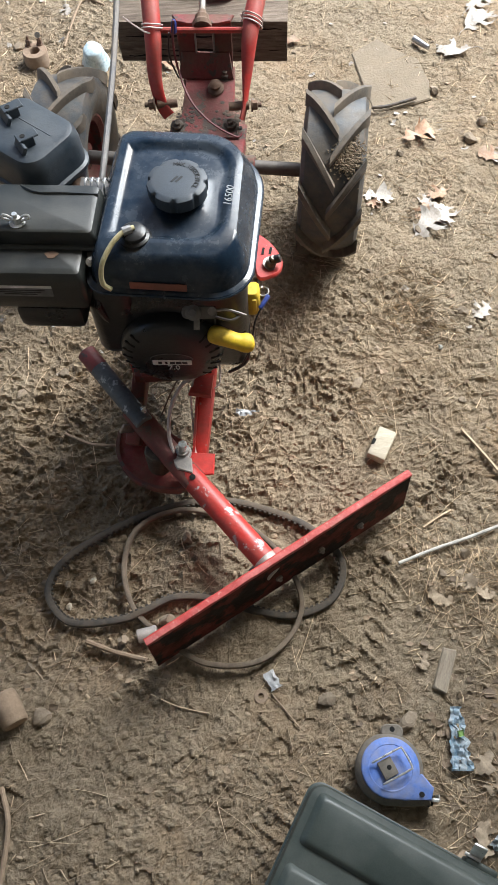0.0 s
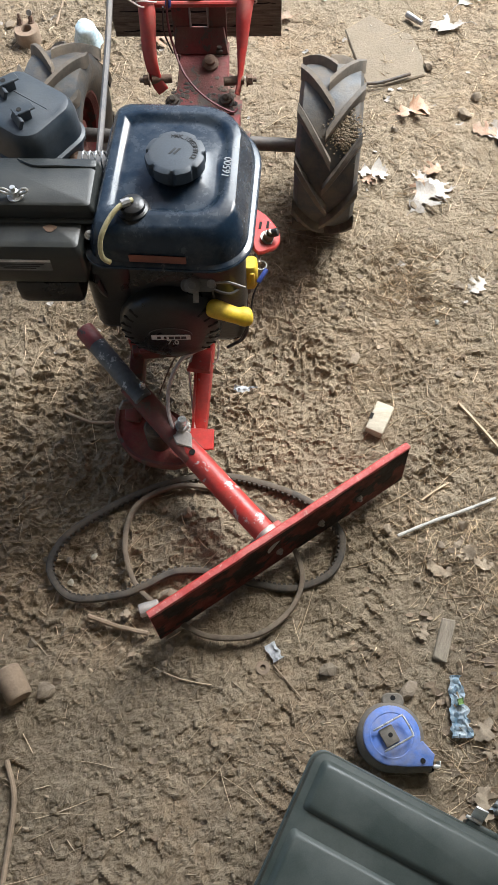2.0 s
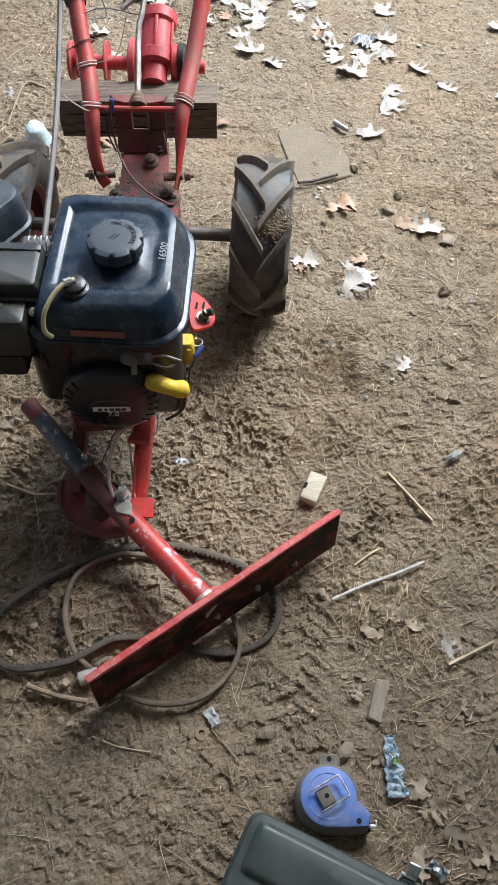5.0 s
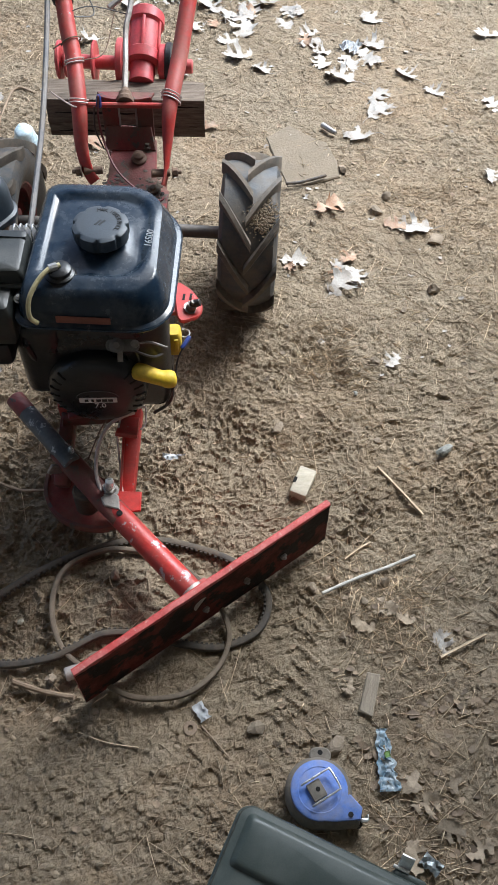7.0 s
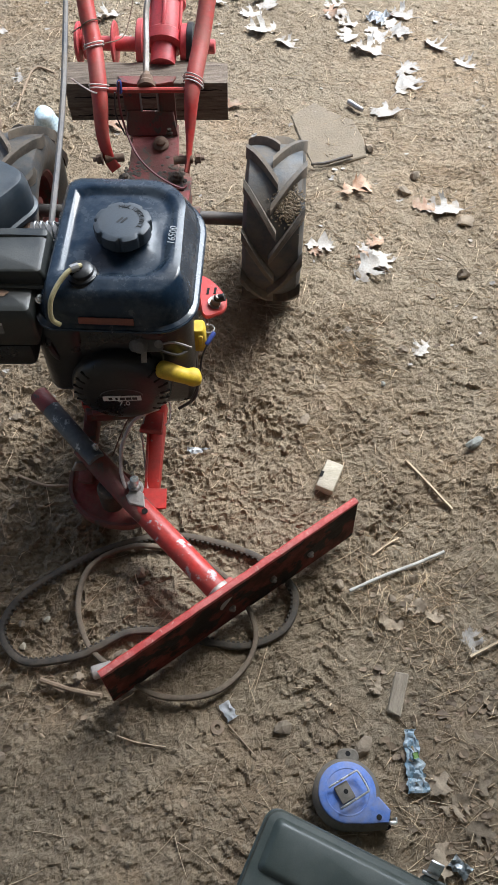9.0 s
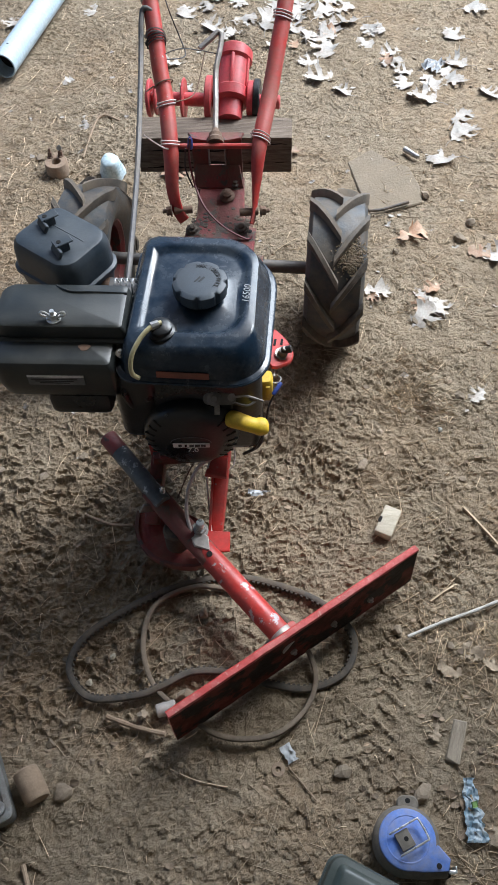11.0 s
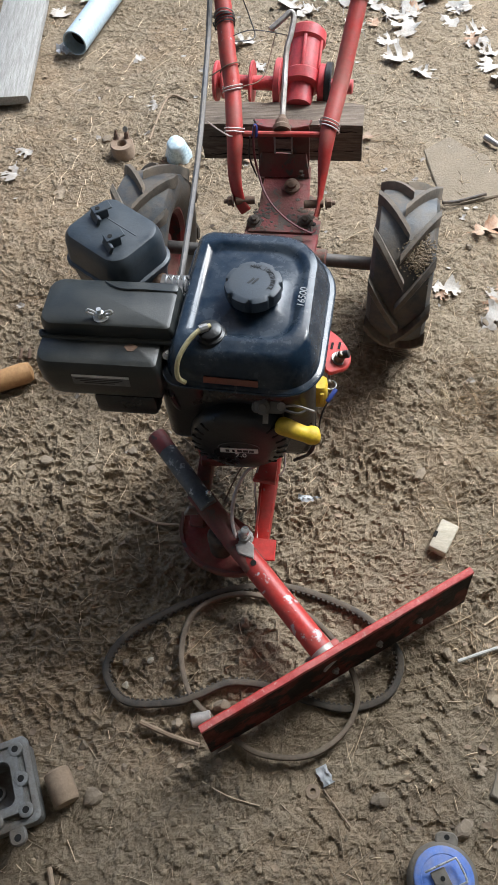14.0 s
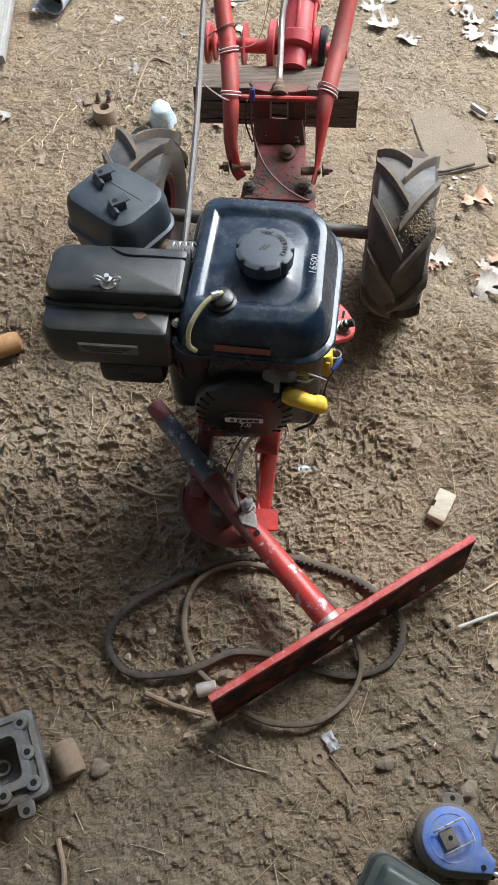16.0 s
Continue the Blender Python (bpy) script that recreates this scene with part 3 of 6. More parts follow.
# wheels
def lug_mesh(side):
    rings = []
    for i in range(6):
        s = i / 5
        x = side * (-0.006 + 0.066 * s)
        r0 = 0.146 if s < 0.85 else 0.138
        top = 0.1665 - 0.006 * s ** 3
        a = 0.62 * (1 - s) - 0.05
        half = 0.056 + 0.014 * s
        ring = []
        for da, r in ((-half * 1.3, r0), (-half * 1.02, top - 0.005), (-half * 0.72, top - 0.0006), (half * 0.72, top - 0.0006), (half * 1.02, top - 0.005), (half * 1.3, r0)):
            ring.append(Vector((x, r * math.cos(a + da), r * math.sin(a + da))))
        rings.append(ring)
    bm = loft(rings)
    bmesh.ops.recalc_face_normals(bm, faces=bm.faces)
    me = bpy.data.meshes.new("lug")
    bm.to_mesh(me)
    bm.free()
    me.materials.append(LUG_RUBBER)
    me.shade_smooth()
    me.set_sharp_from_angle(angle=radians(55))
    return me


LUGS = {s: lug_mesh(s) for s in (-1, 1)}


def wheel(m, inner, spin):
    turn = m @ Matrix.Rotation(radians(90), 4, "Y")
    rim = lathe([(0.03, inner * -0.004), (0.06, inner * -0.004), (0.066, inner * 0.012), (0.07, inner * 0.034), (0.08, inner * 0.042), (0.082, inner * 0.046), (0.078, inner * 0.046), (0.068, inner * 0.038),
                 (0.066, -inner * 0.04), (0.08, -inner * 0.046)], 40, turn, None, False)
    w = part("wheel", rim, DARK_RED, tractor, "red-painted steel wheel with lugged rubber tyre")
    tyre = lathe([(0.077, -0.042), (0.09, -0.052), (0.115, -0.060), (0.135, -0.058), (0.146, -0.051), (0.150, -0.025), (0.151, 0), (0.150, 0.025), (0.146, 0.051), (0.135, 0.058), (0.115, 0.060), (0.09, 0.052), (0.077, 0.042)], 64, turn, None, False)
    part("tyre", tyre, RUBBER, w, "black rubber tyre dusted with dirt")
    for side in (-1, 1):
        for k in range(10):
            a = 36 * k + (18 if side > 0 else 0) + spin
            part("lug", LUGS[side], LUG_RUBBER, w, "", m @ Matrix.Rotation(radians(a), 4, "X"))
    hub = lathe([(0.0001, -0.03), (0.026, -0.03), (0.026, 0.03), (0.0001, 0.03)], 20, turn, None, False)
    part("hub", hub, DARK_RED, w)
    for k in range(4):
        a = math.pi / 2 * k + 0.4
        p = turn @ Vector((0.045 * math.cos(a), 0.045 * math.sin(a), -inner * 0.004))
        part("wheel_bolt", hexbolt(p, turn.to_3x3() @ Vector((0, 0, inner)), 0.007, 0.006), STEEL, w)
    return w


wheel(pose(0.198, 0.943, 0.1655, 0, 0, -10), -1, 8)
wheel(pose(-0.316, 1.036, 0.1655, 0, 0, -10), 1, 25)
mud = bmesh.new()
rng = random.Random(5)
for i in range(900):
    a, x = rng.gauss(0.92, 0.11), rng.gauss(0.03, 0.013)
    p = pose(0.198, 0.943, 0.1655, 0, 0, -10) @ Vector((x, -(0.150 + rng.uniform(0, 0.004)) * math.cos(a), 0.152 * math.sin(a)))
    bmesh.ops.create_icosphere(mud, subdivisions=1, radius=rng.uniform(0.0007, 0.0026), matrix=Matrix.Translation(p) @ Matrix.Diagonal((1, rng.uniform(0.6, 1), rng.uniform(0.6, 1.1), 1)))
part("caked_mud", mud, CLOD, tractor, "dried mud caked between tyre lugs")["kind"] = "stuff"
part("axle_shaft", rod(R(-0.27, 0, 0.1655), R(0.20, 0, 0.1655), 0.0135), ROD, tractor, "bare steel axle shaft")
part("axle_collar", rod(R(0.058, 0, 0.1655), R(0.088, 0, 0.1655), 0.022), DARK_RED, tractor)
part("axle_collar", rod(R(-0.088, 0, 0.1655), R(-0.058, 0, 0.1655), 0.022), DARK_RED, tractor)

# gear case under the engine and the seat plate for the handles
case = box((0.115, 0.30, 0.15), TRN @ pose(0, -0.02, 0.165), 0.03, 3)
part("gear_case", case, DARK_RED, tractor, "grimy red cast gear case")
part("drawbar", box((0.085, 0.16, 0.05), pose(-0.035, 1.2, 0.232, 0, 0, -6), 0.01), DARK_RED, tractor)
base = slab([(-0.073, -0.10), (0.073, -0.10), (0.073, 0.018), (-0.073, 0.018)], 0.246, 0.254, TRN)
base_plate = part("base_plate", base, DARK_RED, tractor, "dirty red steel base plate")
for x in (-0.06, 0.06):
    part("bolt_hole", lathe([(0.005, 0), (0.005, 0.0012)], 12, TRN @ pose(x, 0.005, 0.2541)), VOID, base_plate)
SEAT = pose(-0.035, 1.04, 0.272, 13, 0, -7)
seat = slab([(-0.066, -0.085), (0.062, -0.085), (0.05, -0.03), (0.046, 0.075), (-0.046, 0.075), (-0.05, -0.03)], -0.005, 0.005, SEAT)
seat_plate = part("handle_plate", seat, DARK_RED, tractor, "greasy chipped red handle plate")
for x, y, r in ((0.028, 0.052, 0.0095), (-0.055, -0.062, 0.011), (0.045, -0.058, 0.012), (-0.034, 0.055, 0.009)):
    part("plate_bolt", hexbolt(SEAT @ Vector((x, y, 0.004)), SEAT.to_3x3() @ Vector((0, 0, 1)), r, 0.009), GREASE, seat_plate)
part("grease_nut", lathe([(0.016, 0), (0.016, 0.006), (0.01, 0.009), (0.011, 0.016), (0.004, 0.02)], 14, SEAT @ pose(0.012, 0.022, 0.004)), RUST, seat_plate)
grease = bmesh.new()
rng = random.Random(3)
for i in range(160):
    cx, cy = rng.choice(((0.045, -0.058), (-0.055, -0.062), (0.04, -0.04), (-0.03, -0.04)))
    x, y = rng.gauss(cx, 0.014), rng.gauss(cy, 0.014)
    if abs(x) < 0.06 and -0.083 < y < 0.07:
        bmesh.ops.create_icosphere(grease, subdivisions=1, radius=rng.uniform(0.001, 0.0045), matrix=SEAT @ pose(x, y, 0.005) @ Matrix.Diagonal((1.3, 1, 0.35, 1)))
part("caked_grease", grease, GREASE, seat_plate, "caked black grease")["kind"] = "stuff"

# upright bracket with its slot
UP = pose(-0.035, 1.108, 0.285, 0, 0, -6)
bm = bmesh.new()
box((0.034, 0.006, 0.085), UP @ pose(-0.034, 0, 0.062), 0.001, 1, bm)
box((0.034, 0.006, 0.085), UP @ pose(0.034, 0, 0.062), 0.001, 1, bm)
box((0.102, 0.006, 0.035), UP @ pose(0, 0, 0.006), 0.001, 1, bm)
bracket = part("upright_bracket", bm, DARK_RED, tractor, "red slotted upright bracket")
slot = [UP @ Vector((0.017 * math.cos(a), -0.004, 0.045 + 0.017 * math.sin(a))) for a in (math.pi + math.pi * i / 10 for i in range(11))]
slot = [UP @ Vector((-0.017, -0.004, 0.10))] + slot + [UP @ Vector((0.017, -0.004, 0.10))]
part("slot_edge", sweep(slot, circle(0.0022, 6)), STEEL, bracket)
part("foot_wall", slab([(-0.052, -0.022), (0.054, -0.022), (0.046, 0.024), (-0.046, 0.026)], -0.003, 0.003, UP @ pose(0, -0.014, 0.022, 62)), DARK_RED, bracket)
lip = [(-0.058, 0.012), (-0.05, -0.006), (-0.03, -0.013), (0.0, -0.016), (0.03, -0.013), (0.05, -0.006), (0.056, 0.012)]
cross_plate = part("cross_plate", slab(lip, -0.003, 0.004, UP @ pose(0.0, -0.006, 0.11)), DARK_RED, tractor, "worn red cross plate")
part("tie_bar", rod((-0.122, 1.083, 0.395), (0.048, 1.066, 0.395), 0.0055, 10), RED, tractor)


# handlebars with flattened feet
def handlebar(points, foot, flip):
    path = smooth_path(points, 8)
    k = len(path)

    def s(i):
        f = min(1, max(0, (i - 8) / 20))
        f = f * f * (3 - 2 * f)
        return (0.26 + 0.74 * f, 0.8 + 0.2 * f)
    h = part("handlebar", sweep(path, circle(0.0165, 16), scale=s), RED, tractor, "bent red steel handlebar tube")
    part("handlebar_bolt", hexbolt(Vector(foot) + Vector((flip * 0.012, 0, 0)), (flip, 0, 0), 0.009, 0.012), RUST, h)
    part("handlebar_bolt", rod(Vector(foot) - Vector((flip * 0.03, 0, 0)), Vector(foot) + Vector((flip * 0.008, 0, 0)), 0.008), RUST, h)
    return h


left_bar = handlebar([(-0.112, 0.993, 0.282), (-0.124, 1.005, 0.300), (-0.131, 1.032, 0.337), (-0.128, 1.078, 0.390), (-0.130, 1.16, 0.440), (-0.137, 1.213, 0.479), (-0.143, 1.289, 0.538), (-0.165, 1.50, 0.70), (-0.18, 1.66, 0.82)], (-0.124, 1.005, 0.300), -1)
right_bar = handlebar([(0.024, 0.972, 0.280), (0.031, 0.988, 0.298), (0.038, 1.018, 0.338), (0.049, 1.066, 0.394), (0.076, 1.155, 0.438), (0.101, 1.235, 0.496), (0.124, 1.308, 0.552), (0.175, 1.50, 0.70), (0.21, 1.66, 0.82)], (0.031, 0.988, 0.298), 1)


def wraps(p, d, r, count, seed, material=WIRE, gauge=0.0014, tail=True):
    """Twisted wire round a tube at p that runs along d."""
    rg = random.Random(seed)
    m = aim(p, Vector(p) + Vector(d))
    pts = [m @ Vector(((r + 0.001 * rg.random()) * math.cos(a), (r + 0.001 * rg.random()) * math.sin(a), 0.006 * a / 6.28 + 0.3 * r * math.cos(a + seed)))
           for a in (2 * math.pi * i / 12 for i in range(12 * count))]
    if tail:
        pts += [pts[-1] + Vector((rg.uniform(-0.01, 0.01), -0.012, 0.008)), pts[-1] + Vector((rg.uniform(-0.02, 0.02), -0.018, 0.002))]
    return cable(pts, gauge, 5, 2)


BAR_D = (0, 0.8, 0.6)
for at, n_, sd, mt in (((-0.128, 1.085, 0.396), 2, 1, WIRE), ((-0.130, 1.155, 0.437), 2, 2, WIRE), ((-0.133, 1.19, 0.461), 1, 3, RUST), ((-0.140, 1.25, 0.508), 3, 4, DARK_WIRE), ((-0.1405, 1.262, 0.517), 2, 5, STEEL)):
    part("wire_tie", wraps(at, BAR_D, 0.0185, n_, sd, mt), mt, left_bar, "twisted wire wrapped round the tube")
for at, n_, sd in (((0.052, 1.075, 0.398), 3, 6), ((0.115, 1.28, 0.530), 3, 7)):
    part("wire_tie", wraps(at, (0.2, 0.8, 0.6), 0.0185, n_, sd), WIRE, right_bar, "pale twisted wire wrapped round the tube")
part("wire_tie", cable([(-0.176, 1.075, 0.43), (-0.16, 1.07, 0.418), (-0.14, 1.066, 0.405), (-0.128, 1.07, 0.398)], 0.0016, 5), WIRE, left_bar)
part("tube_collar", rod((-0.146, 1.318, 0.560), (-0.148, 1.34, 0.576), 0.019, 16), STEEL, left_bar, "bare metal clamp")

# control rod down the side, its hook over the handlebar
part("control_rod", cable([(-0.143, 1.293, 0.556), (-0.158, 1.297, 0.560), (-0.166, 1.283, 0.545), (-0.173, 1.20, 0.498), (-0.186, 0.95, 0.45), (-0.203, 0.66, 0.44)], 0.0052, 10, 8), ROD, tractor, "long grey steel control rod")
part("cable", cable([(-0.13, 1.40, 0.62), (-0.115, 1.32, 0.56), (-0.095, 1.30, 0.50), (-0.085, 1.27, 0.475), (-0.11, 1.24, 0.485), (-0.138, 1.225, 0.497)], 0.0013, 5), DARK_WIRE, tractor, "loose dark wire loop")
part("cable", cable([(-0.14, 1.222, 0.5), (-0.09, 1.25, 0.50), (-0.02, 1.29, 0.462)], 0.0011, 5), DARK_WIRE, tractor, "thin dark wire")
part("cable", cable([(-0.13, 1.16, 0.445), (-0.105, 1.165, 0.44), (-0.07, 1.21, 0.43), (-0.045, 1.30, 0.46)], 0.0011, 5), RUST, tractor, "thin rusty wire")
part("cable", cable([(-0.087, 1.062, 0.425), (-0.092, 1.055, 0.39), (-0.088, 1.05, 0.34), (-0.07, 1.0, 0.31), (-0.035, 0.965, 0.285), (0.01, 0.94, 0.27), (0.022, 0.945, 0.272)], 0.0022, 6), RED_WIRE, tractor, "dull red control cable")
part("cable", cable([(-0.098, 1.066, 0.40), (-0.102, 1.07, 0.35), (-0.09, 1.075, 0.30)], 0.0017, 6), DARK_WIRE, tractor)
part("wire_connector", lathe([(0.004, 0), (0.006, 0.003), (0.005, 0.02), (0.0025, 0.024)], 8, aim((-0.089, 1.066, 0.398), (-0.086, 1.075, 0.43))), BLUE_WIRE, tractor, "blue wire connector cap")

# cranked lever through the cross plate
crank = part("crank_rod", cable([(-0.037, 1.098, 0.40), (-0.03, 1.18, 0.425), (-0.024, 1.25, 0.452), (-0.014, 1.283, 0.470), (-0.008, 1.31, 0.485), (-0.014, 1.318, 0.492), (-0.03, 1.308, 0.485), (-0.055, 1.292, 0.474)], 0.0058, 10, 10), STEEL, tractor, "bent bare steel crank rod")
part("crank_nut", lathe([(0.017, -0.012), (0.018, -0.004), (0.013, 0.002), (0.013, 0.010), (0.009, 0.014), (0.007, 0.022)], 20, aim((-0.037, 1.094, 0.398), (-0.031, 1.18, 0.426))), RUST, crank)

# rear housing: tube on a cross shaft
A, B = Vector((-0.002, 1.240, 0.338)), Vector((0.024, 1.398, 0.412))
d = (B - A).normalized()
rear = part("rear_housing", lathe([(0.027, 0), (0.027, 0.040), (0.040, 0.044), (0.041, 0.066), (0.035, 0.072), (0.034, 0.135), (0.040, 0.141), (0.040, 0.162), (0.032, 0.170), (0.0001, 0.171)], 36, aim(A, B)), PINK_RED, tractor, "glossy faded red tubular gear housing")
for a in (0.4, 1.6, 2.7):
    m = aim(A, B) @ Matrix.Rotation(a, 4, "Z")
    part("rib", box((0.006, 0.007, 0.07), m @ pose(0.036, 0, 0.104), 0.002, 2), PINK_RED, rear)
part("drive_shaft", rod((-0.182, 1.326, 0.350), (0.112, 1.278, 0.350), 0.0145, 18), PINK_RED, rear)
for x, r, th, mt in ((-0.176, 0.040, 0.008, PINK_RED), (-0.160, 0.034, 0.006, PINK_RED), (-0.100, 0.044, 0.005, PINK_RED), (-0.048, 0.050, 0.014, PINK_RED), (0.055, 0.046, 0.014, BLACK), (0.042, 0.042, 0.02, PINK_RED)):
    y = 1.326 - (x + 0.182) * 0.163
    part("flange", lathe([(r - 0.002, 0), (r, 0.002), (r, th - 0.002), (r - 0.002, th)], 28, aim((x, y, 0.350), (x + 0.1, y - 0.0163, 0.350))), mt, rear)

# ---------------------------------------------------------------- engine
block = part("engine_block", box((0.19, 0.22, 0.24), ENG @ pose(0, 0.03, 0.31), 0.025, 3), BLACK, tractor, "black cast engine block")
part("crankcase_cover", box((0.075, 0.15, 0.17), ENG @ pose(-0.108, -0.01, 0.325), 0.02, 3), BLACK, tractor, "black engine side cover")
part("engine_foot", box((0.15, 0.20, 0.025), ENG @ pose(-0.02, 0.05, 0.185), 0.006), DARK_RED, tractor, "red engine bed plate")

# fan shroud with recoil starter
shroud = loft([[ENG @ Vector((-0.022 + x * s, y, 0.30 + z * s)) for x, z in rounded(0.170, 0.215, 0.075, 8)] for y, s in ((0.06, 0.98), (-0.02, 1.0), (-0.055, 0.97), (-0.075, 0.88), (-0.082, 0.78))])
shroud_ob = part("fan_shroud", shroud, BLACK, tractor, "black sheet-metal fan shroud")
RC = ENG @ pose(-0.025, -0.08, 0.272, 90)
recoil = part("recoil_starter", lathe([(0.081, 0), (0.081, 0.012), (0.077, 0.022), (0.070, 0.028), (0.05, 0.033), (0.0001, 0.035)], 48, RC), BLACK, tractor, "black pressed-steel recoil starter cover")
for k in range(26):
    a = 2 * math.pi * k / 26
    if abs(math.sin(a)) < 0.8:
        part("vent_slot", box((0.018, 0.004, 0.003), RC @ Matrix.Rotation(a, 4, "Z") @ pose(0.070, 0, 0.0270, 0, 22), 0.001, 1), VOID, recoil)
DEC = RC @ pose(0.0, -0.012, 0.0345)
part("name_band", slab(rounded(0.062, 0.012, 0.001, 2), 0, 0.0012, DEC @ pose(0, 0.006, 0), 0.0002), LABEL_WHITE, recoil, "white maker's band")
for i, w in enumerate((0.006, 0.004, 0.008, 0.009, 0.008)):
    part("band_mark", box((w, 0.006, 0.0006), DEC @ pose(-0.019 + 0.0098 * i, 0.006, 0.0016)), BLACK, recoil)
part("lettering", text_mesh("7.0", 0.016, 0.0004, LABEL_WHITE), LABEL_WHITE, recoil, "white figures", DEC @ pose(0.002, -0.008, 0.0012))
part("arc_line", sweep([DEC @ Vector((0.034 * math.cos(a), 0.014 + 0.016 * math.sin(a), 0.0008)) for a in (math.pi * i / 14 for i in range(15))], circle(0.0006, 4)), LABEL, recoil)

# starter cord handle
part("cord_boot", rod(E(0.012, -0.078, 0.315), E(0.045, -0.095, 0.315), 0.012, 14, 0.009), BLACK, tractor)
HP = smooth_path([E(0.036, -0.093, 0.316), E(0.052, -0.099, 0.316), E(0.075, -0.106, 0.313), E(0.09, -0.107, 0.309), E(0.104, -0.104, 0.306)], 6)
prof = [0.55, 0.75, 0.9, 0.97, 1.0, 1.0, 1.0, 0.98, 0.95, 0.93, 0.92, 0.9, 0.89, 0.88, 0.88, 0.9, 0.95, 1.0, 1.02, 1.03, 1.02, 0.98, 0.9, 0.75, 0.45]
part("pull_handle", sweep(HP, circle(0.0155, 18, 0.9), scale=lambda i: (prof[min(i, 24)],) * 2), YELLOW, tractor, "yellow rubber starter pull handle")

# spark plug boot, lead, blue connector
part("plug_boot", loft([[E(0.100 + x * s, -0.022 + y * s, z) for x, y in rounded(0.026, 0.034, 0.008, 4)] for z, s in ((0.285, 0.8), (0.29, 1), (0.318, 1.0), (0.33, 0.9), (0.334, 0.7))]), YELLOW, tractor, "yellow spark plug boot")
part("boot_rib", box((0.008, 0.036, 0.03), ENG @ pose(0.102, -0.024, 0.313, 0, 0, 8), 0.003), YELLOW, tractor)
part("plug_lead", cable([E(0.09, -0.03, 0.29), E(0.095, -0.06, 0.25), E(0.09, -0.075, 0.21), E(0.06, -0.07, 0.17)], 0.003, 8), DARK_WIRE, tractor, "black ignition lead")
part("wire_connector", box((0.007, 0.026, 0.007), ENG @ pose(0.12, -0.03, 0.31, 20, 0, -35), 0.002), BLUE_WIRE, tractor, "blue wire connector")
part("cable", cable([E(0.115, -0.04, 0.308), E(0.105, -0.055, 0.29), E(0.098, -0.075, 0.25), E(0.08, -0.08, 0.2)], 0.0016, 6), DARK_WIRE, tractor)
part("cylinder_cowl", loft([[E(0.052 + x * s, 0.05 + y * s, z) for x, y in rounded(0.06, 0.12, 0.02, 5)] for z, s in ((0.24, 0.95), (0.28, 1), (0.345, 1), (0.365, 0.92), (0.372, 0.75))]), BLACK, tractor, "black sheet-metal cylinder cowl")

# red lug with its bolt beside the tank
tab = [(-0.02, -0.038), (0.008, -0.042), (0.024, -0.032), (0.031, -0.012), (0.026, 0.012), (0.008, 0.045), (-0.02, 0.06)]
TAB = ENG @ pose(0.122, 0.044, 0.322, 0, 0, 4)
tab = [(p.x, p.y) for p in smooth_path([(x * 0.84, y * 0.84, 0) for x, y in tab], 4, True)]
lug_tab = part("lug_plate", slab(tab, -0.004, 0.004, TAB), BRIGHT_RED, tractor, "red steel lug plate")
part("lug_arm", box((0.06, 0.05, 0.01), ENG @ pose(0.088, 0.055, 0.315), 0.003), RED, tractor)
part("lug_bolt", hexbolt(TAB @ Vector((0.006, -0.012, 0.004)), (0.25, -0.1, 1), 0.0095, 0.012), STEEL, lug_tab)
part("lug_stud", rod(TAB @ Vector((0.006, -0.012, 0.014)), TAB @ Vector((0.022, -0.014, 0.02)), 0.0068, 12), BLACK, lug_tab)
for i in range(2):
    part("slot_mark", box((0.004, 0.014, 0.001), TAB @ pose(-0.004 + 0.012 * i, 0.016, 0.0045, 0, 0, -12)), VOID, lug_tab)
part("ring_clip", cable([TAB @ Vector((-0.008 + 0.009 * math.cos(a), -0.052 + 0.009 * math.sin(a), -0.012)) for a in (2 * math.pi * i / 10 for i in range(10))], 0.0012, 5, 3, True), CHROME, tractor, "small bright ring clip")
part("clip_stem", rod(TAB @ Vector((-0.012, -0.03, -0.01)), TAB @ Vector((-0.011, -0.048, -0.012)), 0.004, 8), STEEL, tractor)

# fuel tank
TW, TD = 0.220, 0.276
TC = ENG @ pose(-0.001, 0.006, 0, 0, 0, -4)
TOUT = rounded(TW, TD, (0.085, 0.022, 0.03, 0.055), 9)


def tank_ring(z, grow):
    out = []
    for x, y in TOUT:
        dd = math.hypot(x, y)
        f = 1 + grow / dd
        out.append((x * f, y * f, z))
    return out


CAPX, CAPY = 0.006, -0.012


def tank_top(x, y):
    """Crowned lid with a sunken tray round the filler."""
    u, v = (x + 0.012) / 0.080, (y + 0.0) / 0.084
    q = (abs(u) ** 4 + abs(v) ** 4) ** 0.25
    tray = min(1, max(0, (1.12 - q) / 0.13))
    tray = tray * tray * (3 - 2 * tray)
    dome = math.exp(-(((x - CAPX) / 0.042) ** 2 + ((y - CAPY) / 0.042) ** 2) ** 2)
    return 0.520 - 0.012 * (abs(x) / 0.113) ** 3 - 0.014 * (abs(y) / 0.131) ** 3 - 0.010 * tray + 0.007 * dome


def flat_ring(f, grow=-0.024):
    out = []
    for x, y, z in tank_ring(0, grow):
        out.append((x * f, y * f, tank_top(x * f, y * f)))
    return out


rings = [tank_ring(0.43, -0.022), tank_ring(0.44, -0.010), tank_ring(0.452, -0.004), tank_ring(0.454, 0.005), tank_ring(0.460, 0.005), tank_ring(0.462, -0.002), tank_ring(0.476, -0.005), tank_ring(0.489, -0.010), tank_ring(0.498, -0.016)]
